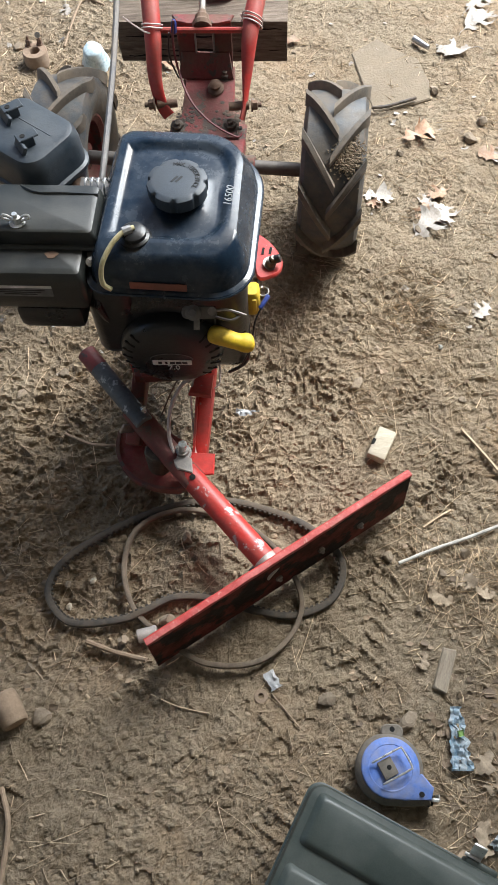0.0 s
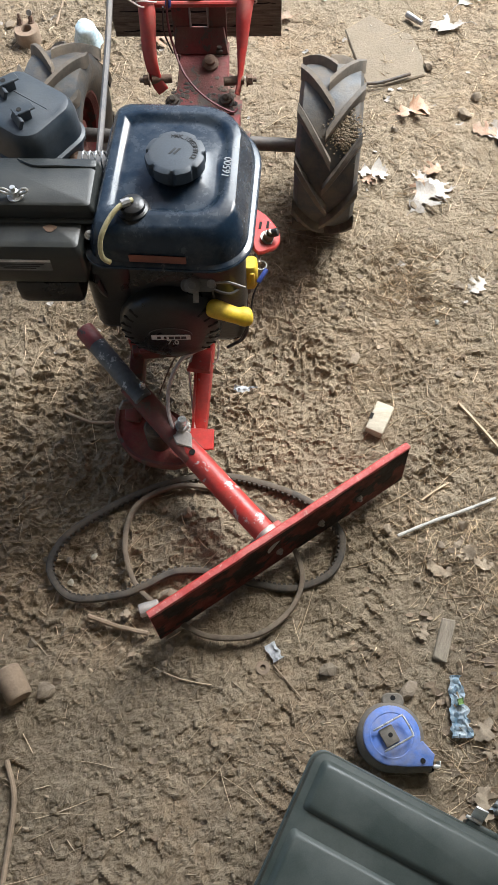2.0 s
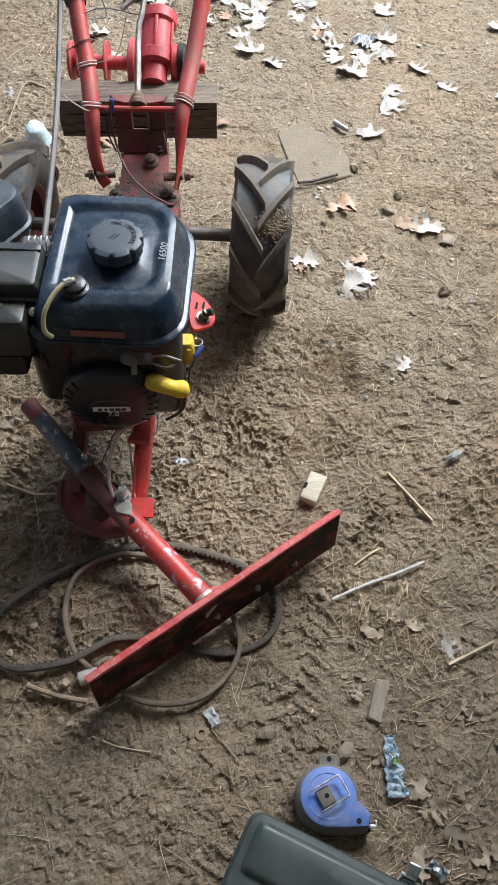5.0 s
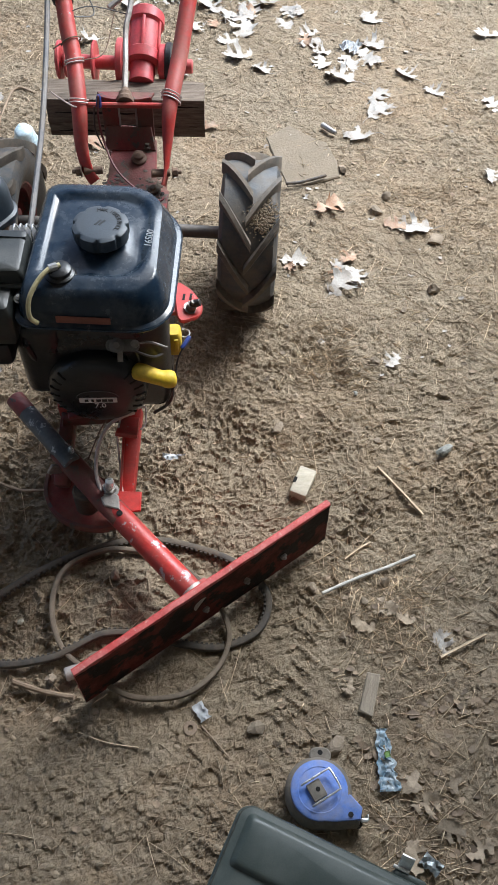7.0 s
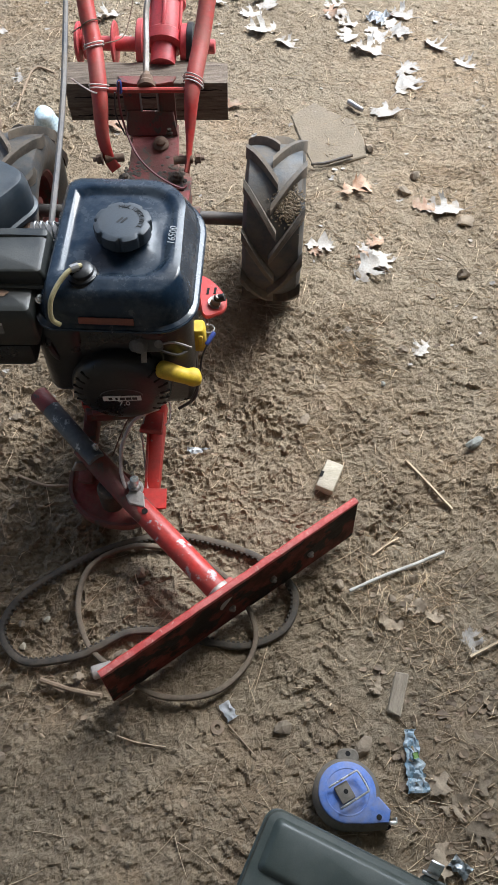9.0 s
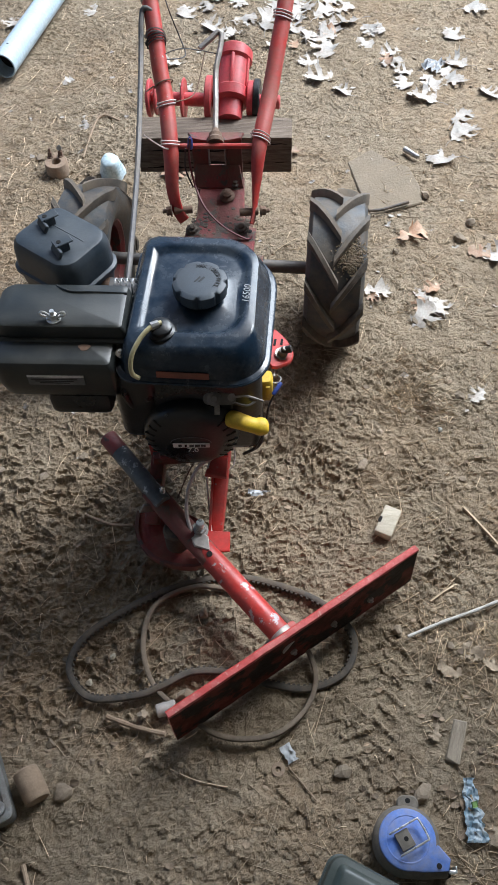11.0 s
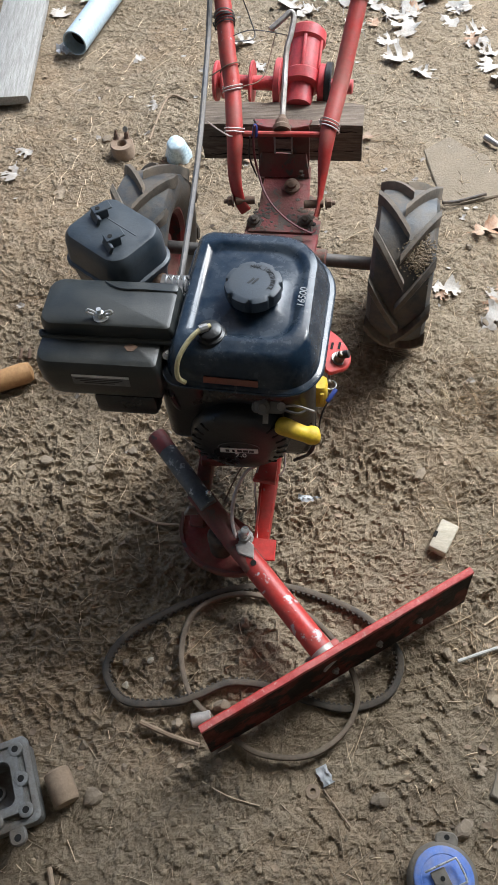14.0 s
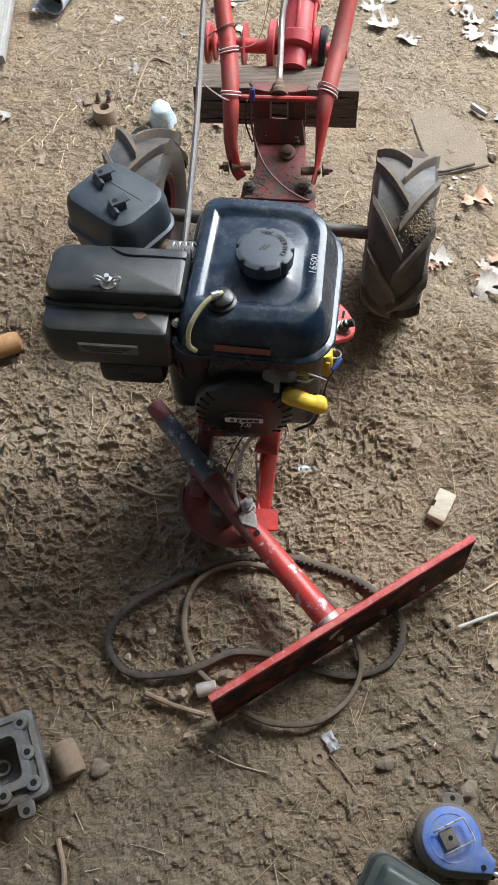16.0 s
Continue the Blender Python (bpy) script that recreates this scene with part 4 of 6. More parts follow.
rings += [flat_ring(1.0, -0.024)] + [flat_ring(f) for f in (0.96, 0.9, 0.85, 0.8, 0.75, 0.7, 0.66, 0.62, 0.58, 0.54, 0.5, 0.45, 0.4, 0.35, 0.3, 0.2, 0.1, 0.02)]
rings = [[TC @ Vector(p) for p in ring] for ring in rings]
tank = part("fuel_tank", loft(rings), TANK, tractor, "glossy black fuel tank, scuffed and dusty", None, 50)
part("tank_seam", sweep([TC @ Vector(p) for p in tank_ring(0.457, 0.0055)], circle(0.0022, 6), True, None, Vector((0, 0, 1))), TANK, tank)
cp = TC @ pose(CAPX, CAPY, 0.519)
cap_ring = []
for r, h in ((0.038, 0), (0.041, 0.003), (0.0415, 0.017), (0.0405, 0.0210), (0.0355, 0.0230), (0.032, 0.0236), (0.012, 0.0238), (0.001, 0.0238)):
    ring = []
    for i in range(96):
        a = 2 * math.pi * i / 96
        dent = max(0.0, math.cos(8 * a)) ** 4
        ring.append(cp @ Vector(((r - (0.0044 * dent if r > 0.0395 else 0)) * math.cos(a), (r - (0.0044 * dent if r > 0.0395 else 0)) * math.sin(a), h)))
    cap_ring.append(ring)
cap = part("fuel_cap", loft(cap_ring), CAP, tank, "charcoal plastic fuel cap with scalloped rim")
part("filler_neck", lathe([(0.034, -0.012), (0.034, 0.004)], 32, cp), BLACK, tank)
for i, ch in enumerate("MAX.10%ETHANOL"):
    if ch != " ":
        a = radians(100 - 9.8 * i)
        part("lettering", text_mesh(ch, 0.0098, 0.0003, RUBBED), RUBBED, cap, "", cp @ pose(0.0275 * math.cos(a), 0.0275 * math.sin(a), 0.0241, 0, 0, math.degrees(a) - 90))
for k in (-1, 1):
    part("vent_mark", box((0.003, 0.013, 0.0008), cp @ pose(0.003 * k, 0, 0.0239, 0, 0, -35)), RUBBED, cap)
part("lettering", text_mesh("16500", 0.0150, 0.0005, EMBOSS), EMBOSS, tank, "embossed figures", TC @ pose(0.075, -0.010, tank_top(0.075, -0.010) + 0.0010, 8, 0, 88))
part("front_label", slab(rounded(0.078, 0.011, 0.001, 2), 0, 0.001, TC @ pose(-0.010, -0.1362, 0.4705, 78), 0.0002), LABEL_RED, tank, "faded red warning strip")
# three thin pale stripes along the tank's right side
for i in range(3):
    part("scuff_stripe", box((0.0008, 0.085, 0.0016), TC @ pose(0.1045 - 0.0012 * i, -0.005, 0.474 + 0.005 * i, 0, -18)), EMBOSS, tank)

# hose fitting on the tank and the yellowed hose
fit_at = TC @ Vector((-0.044, -0.089, 0.499))
fm = Matrix.Translation(fit_at)
part("hose_fitting", lathe([(0.027, -0.004), (0.027, 0.004), (0.024, 0.007), (0.024, 0.010), (0.021, 0.012), (0.021, 0.016), (0.017, 0.018), (0.017, 0.024), (0.012, 0.027), (0.0001, 0.027)], 28, fm), BLACK, tank, "stepped black rubber grommet")
part("hose_clip", lathe([(0.0065, 0), (0.0065, 0.012)], 10, aim(fit_at + Vector((-0.002, 0, 0.028)), fit_at + Vector((-0.05, -0.02, 0.03)))), STEEL, tank)
part("vent_hose", cable([fit_at + Vector(p) for p in ((0.002, 0.002, 0.029), (-0.012, -0.006, 0.030), (-0.028, -0.018, 0.022), (-0.042, -0.034, 0.008), (-0.047, -0.043, -0.008), (-0.046, -0.048, -0.022), (-0.038, -0.048, -0.032))], 0.0036, 10, 8), HOSE, tank, "yellowed clear fuel hose")

# throttle linkage under the tank's front edge
LK = ENG @ pose(0.032, -0.140, 0.428, 40)
link = part("throttle_plate", slab(rounded(0.05, 0.018, 0.008, 4), 0, 0.003, LK), ROD, tractor, "grey throttle linkage plate")
part("pivot", lathe([(0.011, 0), (0.011, 0.006), (0.006, 0.008), (0.005, 0.011)], 16, LK @ pose(-0.008, 0, 0.003)), ROD, link)
part("pivot", lathe([(0.006, 0), (0.006, 0.006)], 12, LK @ pose(0.018, 0.002, 0.003)), STEEL, link)
part("lever_tip", box((0.008, 0.018, 0.003), LK @ pose(-0.004, -0.015, 0.0)), STEEL, link)
part("link_rod", cable([LK @ Vector((0.02, 0.002, 0.006)), LK @ Vector((0.04, 0.004, 0.008)), LK @ Vector((0.065, -0.004, 0.0))], 0.0018, 6), STEEL, link)
part("cable", cable([E(0.02, -0.10, 0.39), E(0.045, -0.105, 0.375), E(0.07, -0.095, 0.35), E(0.085, -0.07, 0.33)], 0.0022, 6), DARK_WIRE, tractor)
part("breather_hose", cable([E(-0.12, -0.05, 0.42), E(-0.125, -0.085, 0.37), E(-0.11, -0.07, 0.30)], 0.006, 8), BLACK, tractor)

# air cleaner
AC = ENG @ pose(-0.208, -0.005, 0, 0, 0, -1.5)


def ac_loft(levels, w, dpt, r, ox=0.0, oy=0.0):
    return loft([[AC @ Vector((ox + x * s, oy + y * s + sh, z)) for x, y in rounded(w, dpt, r, 6)] for z, s, sh in levels])


lid = ac_loft([(0.478, 1.0, 0), (0.496, 1.0, 0), (0.505, 0.985, 0), (0.511, 0.955, 0), (0.513, 0.9, 0)], 0.200, 0.090, (0.008, 0.022, 0.022, 0.006), 0.004, -0.021)
cleaner = part("air_cleaner", lid, PLASTIC, tractor, "dusty black plastic air cleaner box")
low = ac_loft([(0.405, 0.93, 0.004), (0.41, 0.96, 0.004), (0.44, 1.0, 0), (0.462, 1.0, 0), (0.475, 0.985, 0), (0.483, 0.95, 0.002), (0.486, 0.88, 0.004)], 0.186, 0.136, (0.008, 0.022, 0.022, 0.006), -0.005, -0.049)
part("lower_cover", low, PLASTIC, cleaner, "black plastic lower cover")
part("lid_ridge", sweep(smooth_path([AC @ Vector(p) for p in ((-0.01, 0.019, 0.512), (0.0, 0.012, 0.5135), (0.018, 0.005, 0.5135), (0.05, 0.005, 0.5135), (0.100, 0.004, 0.512))], 6), circle(0.0022, 6)), PLASTIC, cleaner)
part("lid_rim", sweep(smooth_path([AC @ Vector(p) for p in ((-0.095, -0.058, 0.485), (-0.09, -0.066, 0.485), (-0.05, -0.068, 0.485), (0.04, -0.0675, 0.485), (0.10, -0.067, 0.485))], 5), circle(0.0045, 8)), PLASTIC, cleaner)
WN = AC @ pose(-0.002, -0.050, 0.513)
nut = part("wing_nut", lathe([(0.011, 0), (0.011, 0.0015), (0.006, 0.002), (0.0055, 0.010), (0.0035, 0.011), (0.0035, 0.017)], 16, WN), CHROME, cleaner, "bright zinc wing nut")
for s in (-1, 1):
    part("wing", sweep(smooth_path([WN @ Vector(p) for p in ((s * 0.004, 0, 0.005), (s * 0.010, 0.0, 0.012), (s * 0.017, 0.001, 0.013), (s * 0.018, 0, 0.009), (s * 0.010, 0, 0.005), (s * 0.005, 0, 0.004))], 4), circle(0.0019, 6)), CHROME, nut)
LB = AC @ pose(0.0, -0.1175, 0.452, 86)
part("rating_label", slab(rounded(0.085, 0.018, 0.001, 2), 0, 0.0008, LB, 0.0002), LABEL, cleaner, "worn grey rating label")
part("label_strip", box((0.085, 0.0045, 0.0006), LB @ pose(0, 0.0095, 0.0008)), LABEL_WHITE, cleaner)
for i in range(3):
    part("label_line", box((0.07 - 0.012 * i, 0.0016, 0.0005), LB @ pose(-0.003, 0.003 - 0.0038 * i, 0.001)), RUBBED, cleaner)
part("rust_spot", slab([(0.009 * math.cos(a) * (1 + 0.25 * math.sin(3 * a)), 0.0065 * math.sin(a)) for a in (2 * math.pi * i / 14 for i in range(14))], 0, 0.0006, AC @ pose(0.043, -0.082, 0.4866), 0.0002), RUST, cleaner, "orange-brown rust stain")
part("air_duct", box((0.10, 0.10, 0.05), AC @ pose(0.02, -0.058, 0.376), 0.012), BLACK, cleaner)
part("choke_body", box((0.03, 0.045, 0.05), AC @ pose(0.098, -0.05, 0.45), 0.006), ALUMINIUM, tractor, "grey carburettor body")
part("choke_screw", hexbolt(AC @ Vector((0.095, -0.08, 0.472)), (0, -0.2, 1), 0.006, 0.006), CHROME, tractor)
for i in range(4):
    part("governor_spring", cable([AC @ Vector((0.075 + 0.009 * i, 0.028, 0.485)), AC @ Vector((0.076 + 0.009 * i, 0.03, 0.503)), AC @ Vector((0.077 + 0.009 * i, 0.043, 0.505)), AC @ Vector((0.077 + 0.009 * i, 0.055, 0.485))], 0.0014, 6), CHROME, tractor, "small bright spring")
part("governor_plate", box((0.05, 0.05, 0.006), AC @ pose(0.085, 0.045, 0.478), 0.002), ROD, tractor)

# muffler behind the air cleaner
MU = pose(-0.297, 0.686, 0, 0, 0, -41)


def mu_ring(z, s, w=0.138, dpt=0.116):
    return [MU @ Vector((x * s, y * s, z)) for x, y in rounded(w, dpt, (0.032, 0.024, 0.024, 0.032), 6)]


muf = part("muffler", loft([mu_ring(0.428, 0.8), mu_ring(0.435, 0.92), mu_ring(0.464, 0.98), mu_ring(0.468, 1.05), mu_ring(0.474, 1.05), mu_ring(0.477, 0.99), mu_ring(0.510, 0.965), mu_ring(0.521, 0.93), mu_ring(0.527, 0.87), mu_ring(0.529, 0.78)]), MUFFLER, tractor, "black pressed-steel muffler with two mounting tabs")
for x, y in ((-0.036, 0.014), (0.024, -0.016)):
    t = MU @ pose(x, y, 0.541, 0, 0, 70)
    tabp = part("mounting_tab", box((0.030, 0.018, 0.003), t, 0.001, 1), MUFFLER, muf)
    part("tab_web", box((0.018, 0.003, 0.018), t @ pose(-0.002, -0.009, -0.006), 0.001, 1), MUFFLER, tabp)
    part("tab_foot", box((0.006, 0.028, 0.012), t @ pose(-0.014, -0.008, -0.006, 0, 30), 0.001, 1), MUFFLER, tabp)
    part("tab_hole", lathe([(0.0038, 0), (0.0038, 0.0006)], 12, t @ pose(-0.006, 0.0, 0.0016)), VOID, tabp)
part("seam_crease", sweep([MU @ Vector((x, 0.012, 0.5275)) for x in (-0.045, -0.02, 0.0, 0.02, 0.04)], circle(0.0022, 6)), MUFFLER, muf)
part("exhaust_pipe", rod((-0.25, 0.66, 0.45), (-0.15, 0.63, 0.40), 0.016), RUST, tractor)
part("muffler_bolt", hexbolt((-0.35, 0.745, 0.49), (-0.7, 0.5, 0.3), 0.007, 0.008), STEEL, muf)

# ---------------------------------------------------------------- front frame, pivot, boom and blade
def arm(a, b, w, h, material=RED):
    p, q = Vector(a), Vector(b)
    n_ = (q - p).length
    return box((w, h, n_), aim(a, b) @ pose(0, 0, n_ / 2), 0.004, 2)


right_arm = part("frame_arm", arm((-0.066, 0.53, 0.125), (-0.098, 0.355, 0.062), 0.026, 0.03), BRIGHT_RED, tractor, "red angle-iron frame arm")
part("arm_edge", arm((-0.084, 0.53, 0.14), (-0.106, 0.355, 0.078), 0.004, 0.012), RED, right_arm)
part("arm_gusset", slab([(-0.018, -0.03), (0.022, -0.035), (0.02, 0.03), (-0.012, 0.035)], -0.004, 0.004, pose(-0.083, 0.485, 0.137, -20, 0, -8)), RED, right_arm, "folded red gusset")
part("arm_bolt", hexbolt((-0.078, 0.515, 0.142), (0, -0.2, 1), 0.008, 0.007), STEEL, right_arm)
# left arm, cross pieces and pivot rim: shade put in as darker red
part("frame_arm", arm((-0.185, 0.55, 0.13), (-0.21, 0.41, 0.07), 0.026, 0.03), DARK_RED, tractor, "angle-iron frame arm in darker red for shade")
part("frame_cross", arm((-0.20, 0.515, 0.135), (-0.09, 0.52, 0.125), 0.022, 0.024), DARK_RED, tractor)
part("frame_cross", arm((-0.155, 0.56, 0.165), (-0.15, 0.50, 0.155), 0.07, 0.014), DARK_RED, tractor)
part("frame_rail", arm((-0.10, 0.52, 0.14), (-0.085, 0.90, 0.15), 0.05, 0.05), RED, tractor, "red frame rail under the engine")
part("frame_rail", arm((-0.19, 0.52, 0.14), (-0.12, 0.90, 0.15), 0.03, 0.05), RED, tractor)
dish = [(-0.248, 0.455), (-0.252, 0.41), (-0.238, 0.37), (-0.210, 0.34), (-0.172, 0.322), (-0.13, 0.316), (-0.095, 0.33), (-0.08, 0.365), (-0.11, 0.42), (-0.17, 0.465), (-0.22, 0.475)]
dish = [(-0.155 + (x + 0.155) * 0.88, 0.38 + (y - 0.38) * 0.88) for x, y in dish]
part("pivot_plate", slab(dish, 0.045, 0.056, None, 0.002), SHADED_PIVOT_RED, tractor, "rounded dusty pivot plate, its red darkened for shade")
part("pivot_rim", sweep(smooth_path([(x, y, 0.062) for x, y in dish[:8]], 5), [(-0.003, -0.016), (0.003, -0.016), (0.003, 0.0), (-0.003, 0.0)], False, None, Vector((0, 0, 1))), DARK_RED, tractor)
part("pivot_post", rod((-0.165, 0.375, 0.01), (-0.165, 0.375, 0.11), 0.022), GREASE, tractor)
part("skid_shoe", box((0.05, 0.07, 0.03), pose(-0.16, 0.385, 0.022), 0.008), RUST, tractor)

boom = part("boom", rod((0.022, 0.152, 0.082), (-0.118, 0.338, 0.098), 0.0200, 24), SCRAPED_RED, tractor, "red steel push tube with scraped paint")
part("tube_hole", lathe([(0.0052, 0), (0.0052, 0.0015)], 14, pose(-0.105, 0.317, 0.1160, 8, -6)), VOID, boom)
FL = smooth_path([(-0.102, 0.318, 0.098), (-0.13, 0.352, 0.104), (-0.16, 0.392, 0.112), (-0.188, 0.428, 0.122), (-0.205, 0.452, 0.125)], 5)
part("flattened_tube", sweep(FL, circle(0.0215, 18, 0.72)), DARK_RED, boom, "flattened dark red tube end")
part("bare_patch", slab([(-0.016, 0.0), (0.006, -0.016), (0.026, -0.012), (0.028, 0.010), (0.008, 0.015)], 0, 0.0065, pose(-0.114, 0.336, 0.1135, 0, 0, 127)), BARE, boom, "bare scraped metal")
part("side_ear", slab([(-0.02, -0.022), (0.024, -0.02), (0.024, 0.02), (-0.02, 0.022)], 0, 0.005, pose(-0.092, 0.352, 0.09, 0, 0, -5)), BRIGHT_RED, boom)
part("pivot_bolt", hexbolt((-0.121, 0.365, 0.114), (0.12, -0.1, 1), 0.012, 0.013), STEEL, boom)
part("pivot_stud", rod((-0.121, 0.365, 0.118), (-0.117, 0.363, 0.150), 0.0072, 12), CHROME, boom)
grip = part("lever_tube", rod((-0.182, 0.418, 0.128), (-0.283, 0.560, 0.150), 0.0168, 22), GRIP, boom, "scraped black and red lever tube")
part("tube_paint", lathe([(0.0171, 0.135), (0.0172, 0.137), (0.0172, 0.172), (0.0169, 0.174)], 22, aim((-0.182, 0.418, 0.128), (-0.283, 0.560, 0.150)), None, False), DARK_RED, grip, "flaking red paint")
part("tube_bore", lathe([(0.013, 0.1747), (0.0001, 0.1749)], 16, aim((-0.182, 0.418, 0.128), (-0.283, 0.560, 0.150))), STEEL, grip)
part("clamp_screw", hexbolt((-0.184, 0.436, 0.143), (0.3, 0.1, 1), 0.005, 0.008), CHROME, boom)
part("clamp_tab", box((0.028, 0.006, 0.022), pose(-0.212, 0.418, 0.118, 0, 30, 20), 0.002), STEEL, boom)
part("cable", cable([(-0.135, 0.362, 0.118), (-0.141, 0.393, 0.132), (-0.135, 0.432, 0.152), (-0.114, 0.466, 0.168), (-0.088, 0.478, 0.175), (-0.068, 0.492, 0.165)], 0.0032, 7), WIRE, tractor, "pale loose cable")
part("cable", cable([(-0.10, 0.37, 0.085), (-0.102, 0.43, 0.10), (-0.10, 0.47, 0.14), (-0.085, 0.51, 0.16)], 0.0017, 6), WIRE, tractor)
part("cable", cable([(-0.06, 0.50, 0.165), (-0.048, 0.51, 0.155), (-0.05, 0.485, 0.14), (-0.06, 0.475, 0.135)], 0.0018, 6), WIRE, tractor)
part("cable", cable([(-0.16, 0.45, 0.09), (-0.13, 0.49, 0.13), (-0.10, 0.51, 0.16), (-0.09, 0.52, 0.165)], 0.0014, 6), RUST, tractor)

# blade
BA, BB = Vector((-0.183, 0.041, 0)), Vector((0.253, 0.289, 0))
bd = (BB - BA).normalized()
bn = Vector((bd.y, -bd.x, 0))          # towards the camera's side
blen = (BB - BA).length
rg = random.Random(11)
rings, rim = [], []
for i in range(29):
    s = i / 28
    p = BA + bd * blen * s
    wob = 0.0012 * rg.uniform(-1, 1)
    top, lo = 0.134 + wob, 0.012 + 0.0015 * rg.uniform(-1, 1)
    if s > 0.96:
        lo += 0.01 * (s - 0.96) / 0.04
    ring = []
    for off, z in ((-0.0052, lo), (-0.0048, 0.08), (-0.0052, top - 0.001), (-0.004, top), (0.004, top), (0.0052, top - 0.001), (0.0048, 0.08), (0.0052, lo)):
        lean = 0.002 * (z - 0.08) / 0.06
        ring.append(p - bn * lean + bn * off + Vector((0, 0, z)))
    rings.append(ring)
    rim.append([p + bn * off + Vector((0, 0, z + 0.0003 * rg.uniform(-1, 1))) for off, z in ((-0.0052, top - 0.004), (-0.0048, top + 0.0004), (0.0, top + 0.0012), (0.0044, top + 0.0004), (0.0056, top - 0.005 + 0.0025 * rg.uniform(-1, 1)))])
blade = part("blade", loft(rings), BRIGHT_RED, tractor, "straight red steel dozer blade with worn edge")
part("blade_edge", loft(rim), EDGE_RED, blade, "dusty worn red top edge")
# separate dark sheet over the blade's camera side, with an uneven top
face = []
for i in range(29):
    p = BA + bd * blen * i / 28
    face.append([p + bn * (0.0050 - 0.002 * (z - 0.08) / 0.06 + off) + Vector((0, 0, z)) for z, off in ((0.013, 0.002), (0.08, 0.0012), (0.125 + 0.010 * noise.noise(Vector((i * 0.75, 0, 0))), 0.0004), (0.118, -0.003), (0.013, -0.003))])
part("blade_face", loft(face), DARK_FACE, blade, "dark mottled red-brown working face")
for s, z in ((0.80, 0.06), (0.64, 0.062), (0.47, 0.06)):
    p = BA + bd * blen * s + bn * 0.0055 + Vector((0, 0, z))
    part("blade_bolt", hexbolt(p, bn, 0.0065, 0.006), STEEL, blade)
part("blade_socket", rod((0.022, 0.152, 0.082), (0.002, 0.178, 0.0845), 0.0208, 20), BARE, boom, "bare metal weld at the tube end")
part("blade_hinge", box((0.05, 0.02, 0.05), pose(0.012, 0.174, 0.07, 0, 0, 29), 0.005), RED, blade)
part("hinge_ring", cable([(-0.008 + 0.012 * math.cos(a), 0.168 + 0.003 * math.cos(a), 0.062 + 0.012 * math.sin(a)) for a in (2 * math.pi * i / 10 for i in range(10))], 0.003, 6, 3, True), STEEL, blade)


# ---------------------------------------------------------------- things round the tractor
def plain(name, bm, material, label, category, m=None, group="", smooth=35):
    return tagged(part(name, bm, material, None, "", m, smooth), label, category, group)


# old timber across the drawbar
def timber():
    rg = random.Random(21)
    m = pose(-0.036, 1.213, 0.3005, 0, 0, -6)
    rings = []
    L, hh, dd = 0.332, 0.085, 0.075
    sec = [(-dd / 2, -hh / 2), (-dd / 2, -hh / 4), (-dd / 2, -hh * 0.1), (-dd / 2, hh * 0.06), (-dd / 2, hh / 4), (-dd / 2, hh / 2), (-dd / 5, hh / 2), (dd / 8, hh / 2), (dd / 2, hh / 2), (dd / 2, 0), (dd / 2, -hh / 2), (0, -hh / 2)]
    ph = [rg.uniform(0, 50) for _ in sec]
    for i in range(41):
        x = -L / 2 + L * i / 40
        ring = []
        for (y, z), p in zip(sec, ph):
            k = 0.0035 * noise.noise(Vector((x * 9, p, 0))) + 0.0015 * noise.noise(Vector((x * 40, p, 5)))
            ring.append(m @ Vector((x + (0.004 * noise.noise(Vector((p, 1, 2))) if i in (0, 40) else 0), y + k * (1 if y > 0 else -1), z + k)))
        rings.append(ring)
    t = tagged(part("timber", loft(rings), OLD_WOOD, None, "", None, 30), "weathered brown square timber lying across the tractor drawbar", "timber")
    for z, l0, l1, dep in ((0.012, -0.15, 0.05, 0.0022), (-0.018, -0.10, 0.15, 0.002), (-0.03, -0.15, -0.02, 0.0018), (0.028, 0.0, 0.155, 0.002)):
        pts = [m @ Vector((l0 + (l1 - l0) * i / 12, -dd / 2 - 0.0008, z + 0.003 * noise.noise(Vector((i * 0.7, z * 90, 3))))) for i in range(13)]
        part("crack", sweep(pts, [(-0.0006, -0.0016), (0.0006, -0.0016), (0.0006, 0.0016), (-0.0006, 0.0016)], scale=lambda i: (0.3 + math.sin(math.pi * i / 12), 0.3 + math.sin(math.pi * i / 12))), VOID, t, "dark drying crack")
    bm = lathe([(0.013, 0), (0.011, 0.0012), (0.004, 0.0016)], 14, m @ pose(0.03, -dd / 2 + 0.0004, 0.022, 90))
    part("knot", bm, OLD_WOOD, t)


timber()


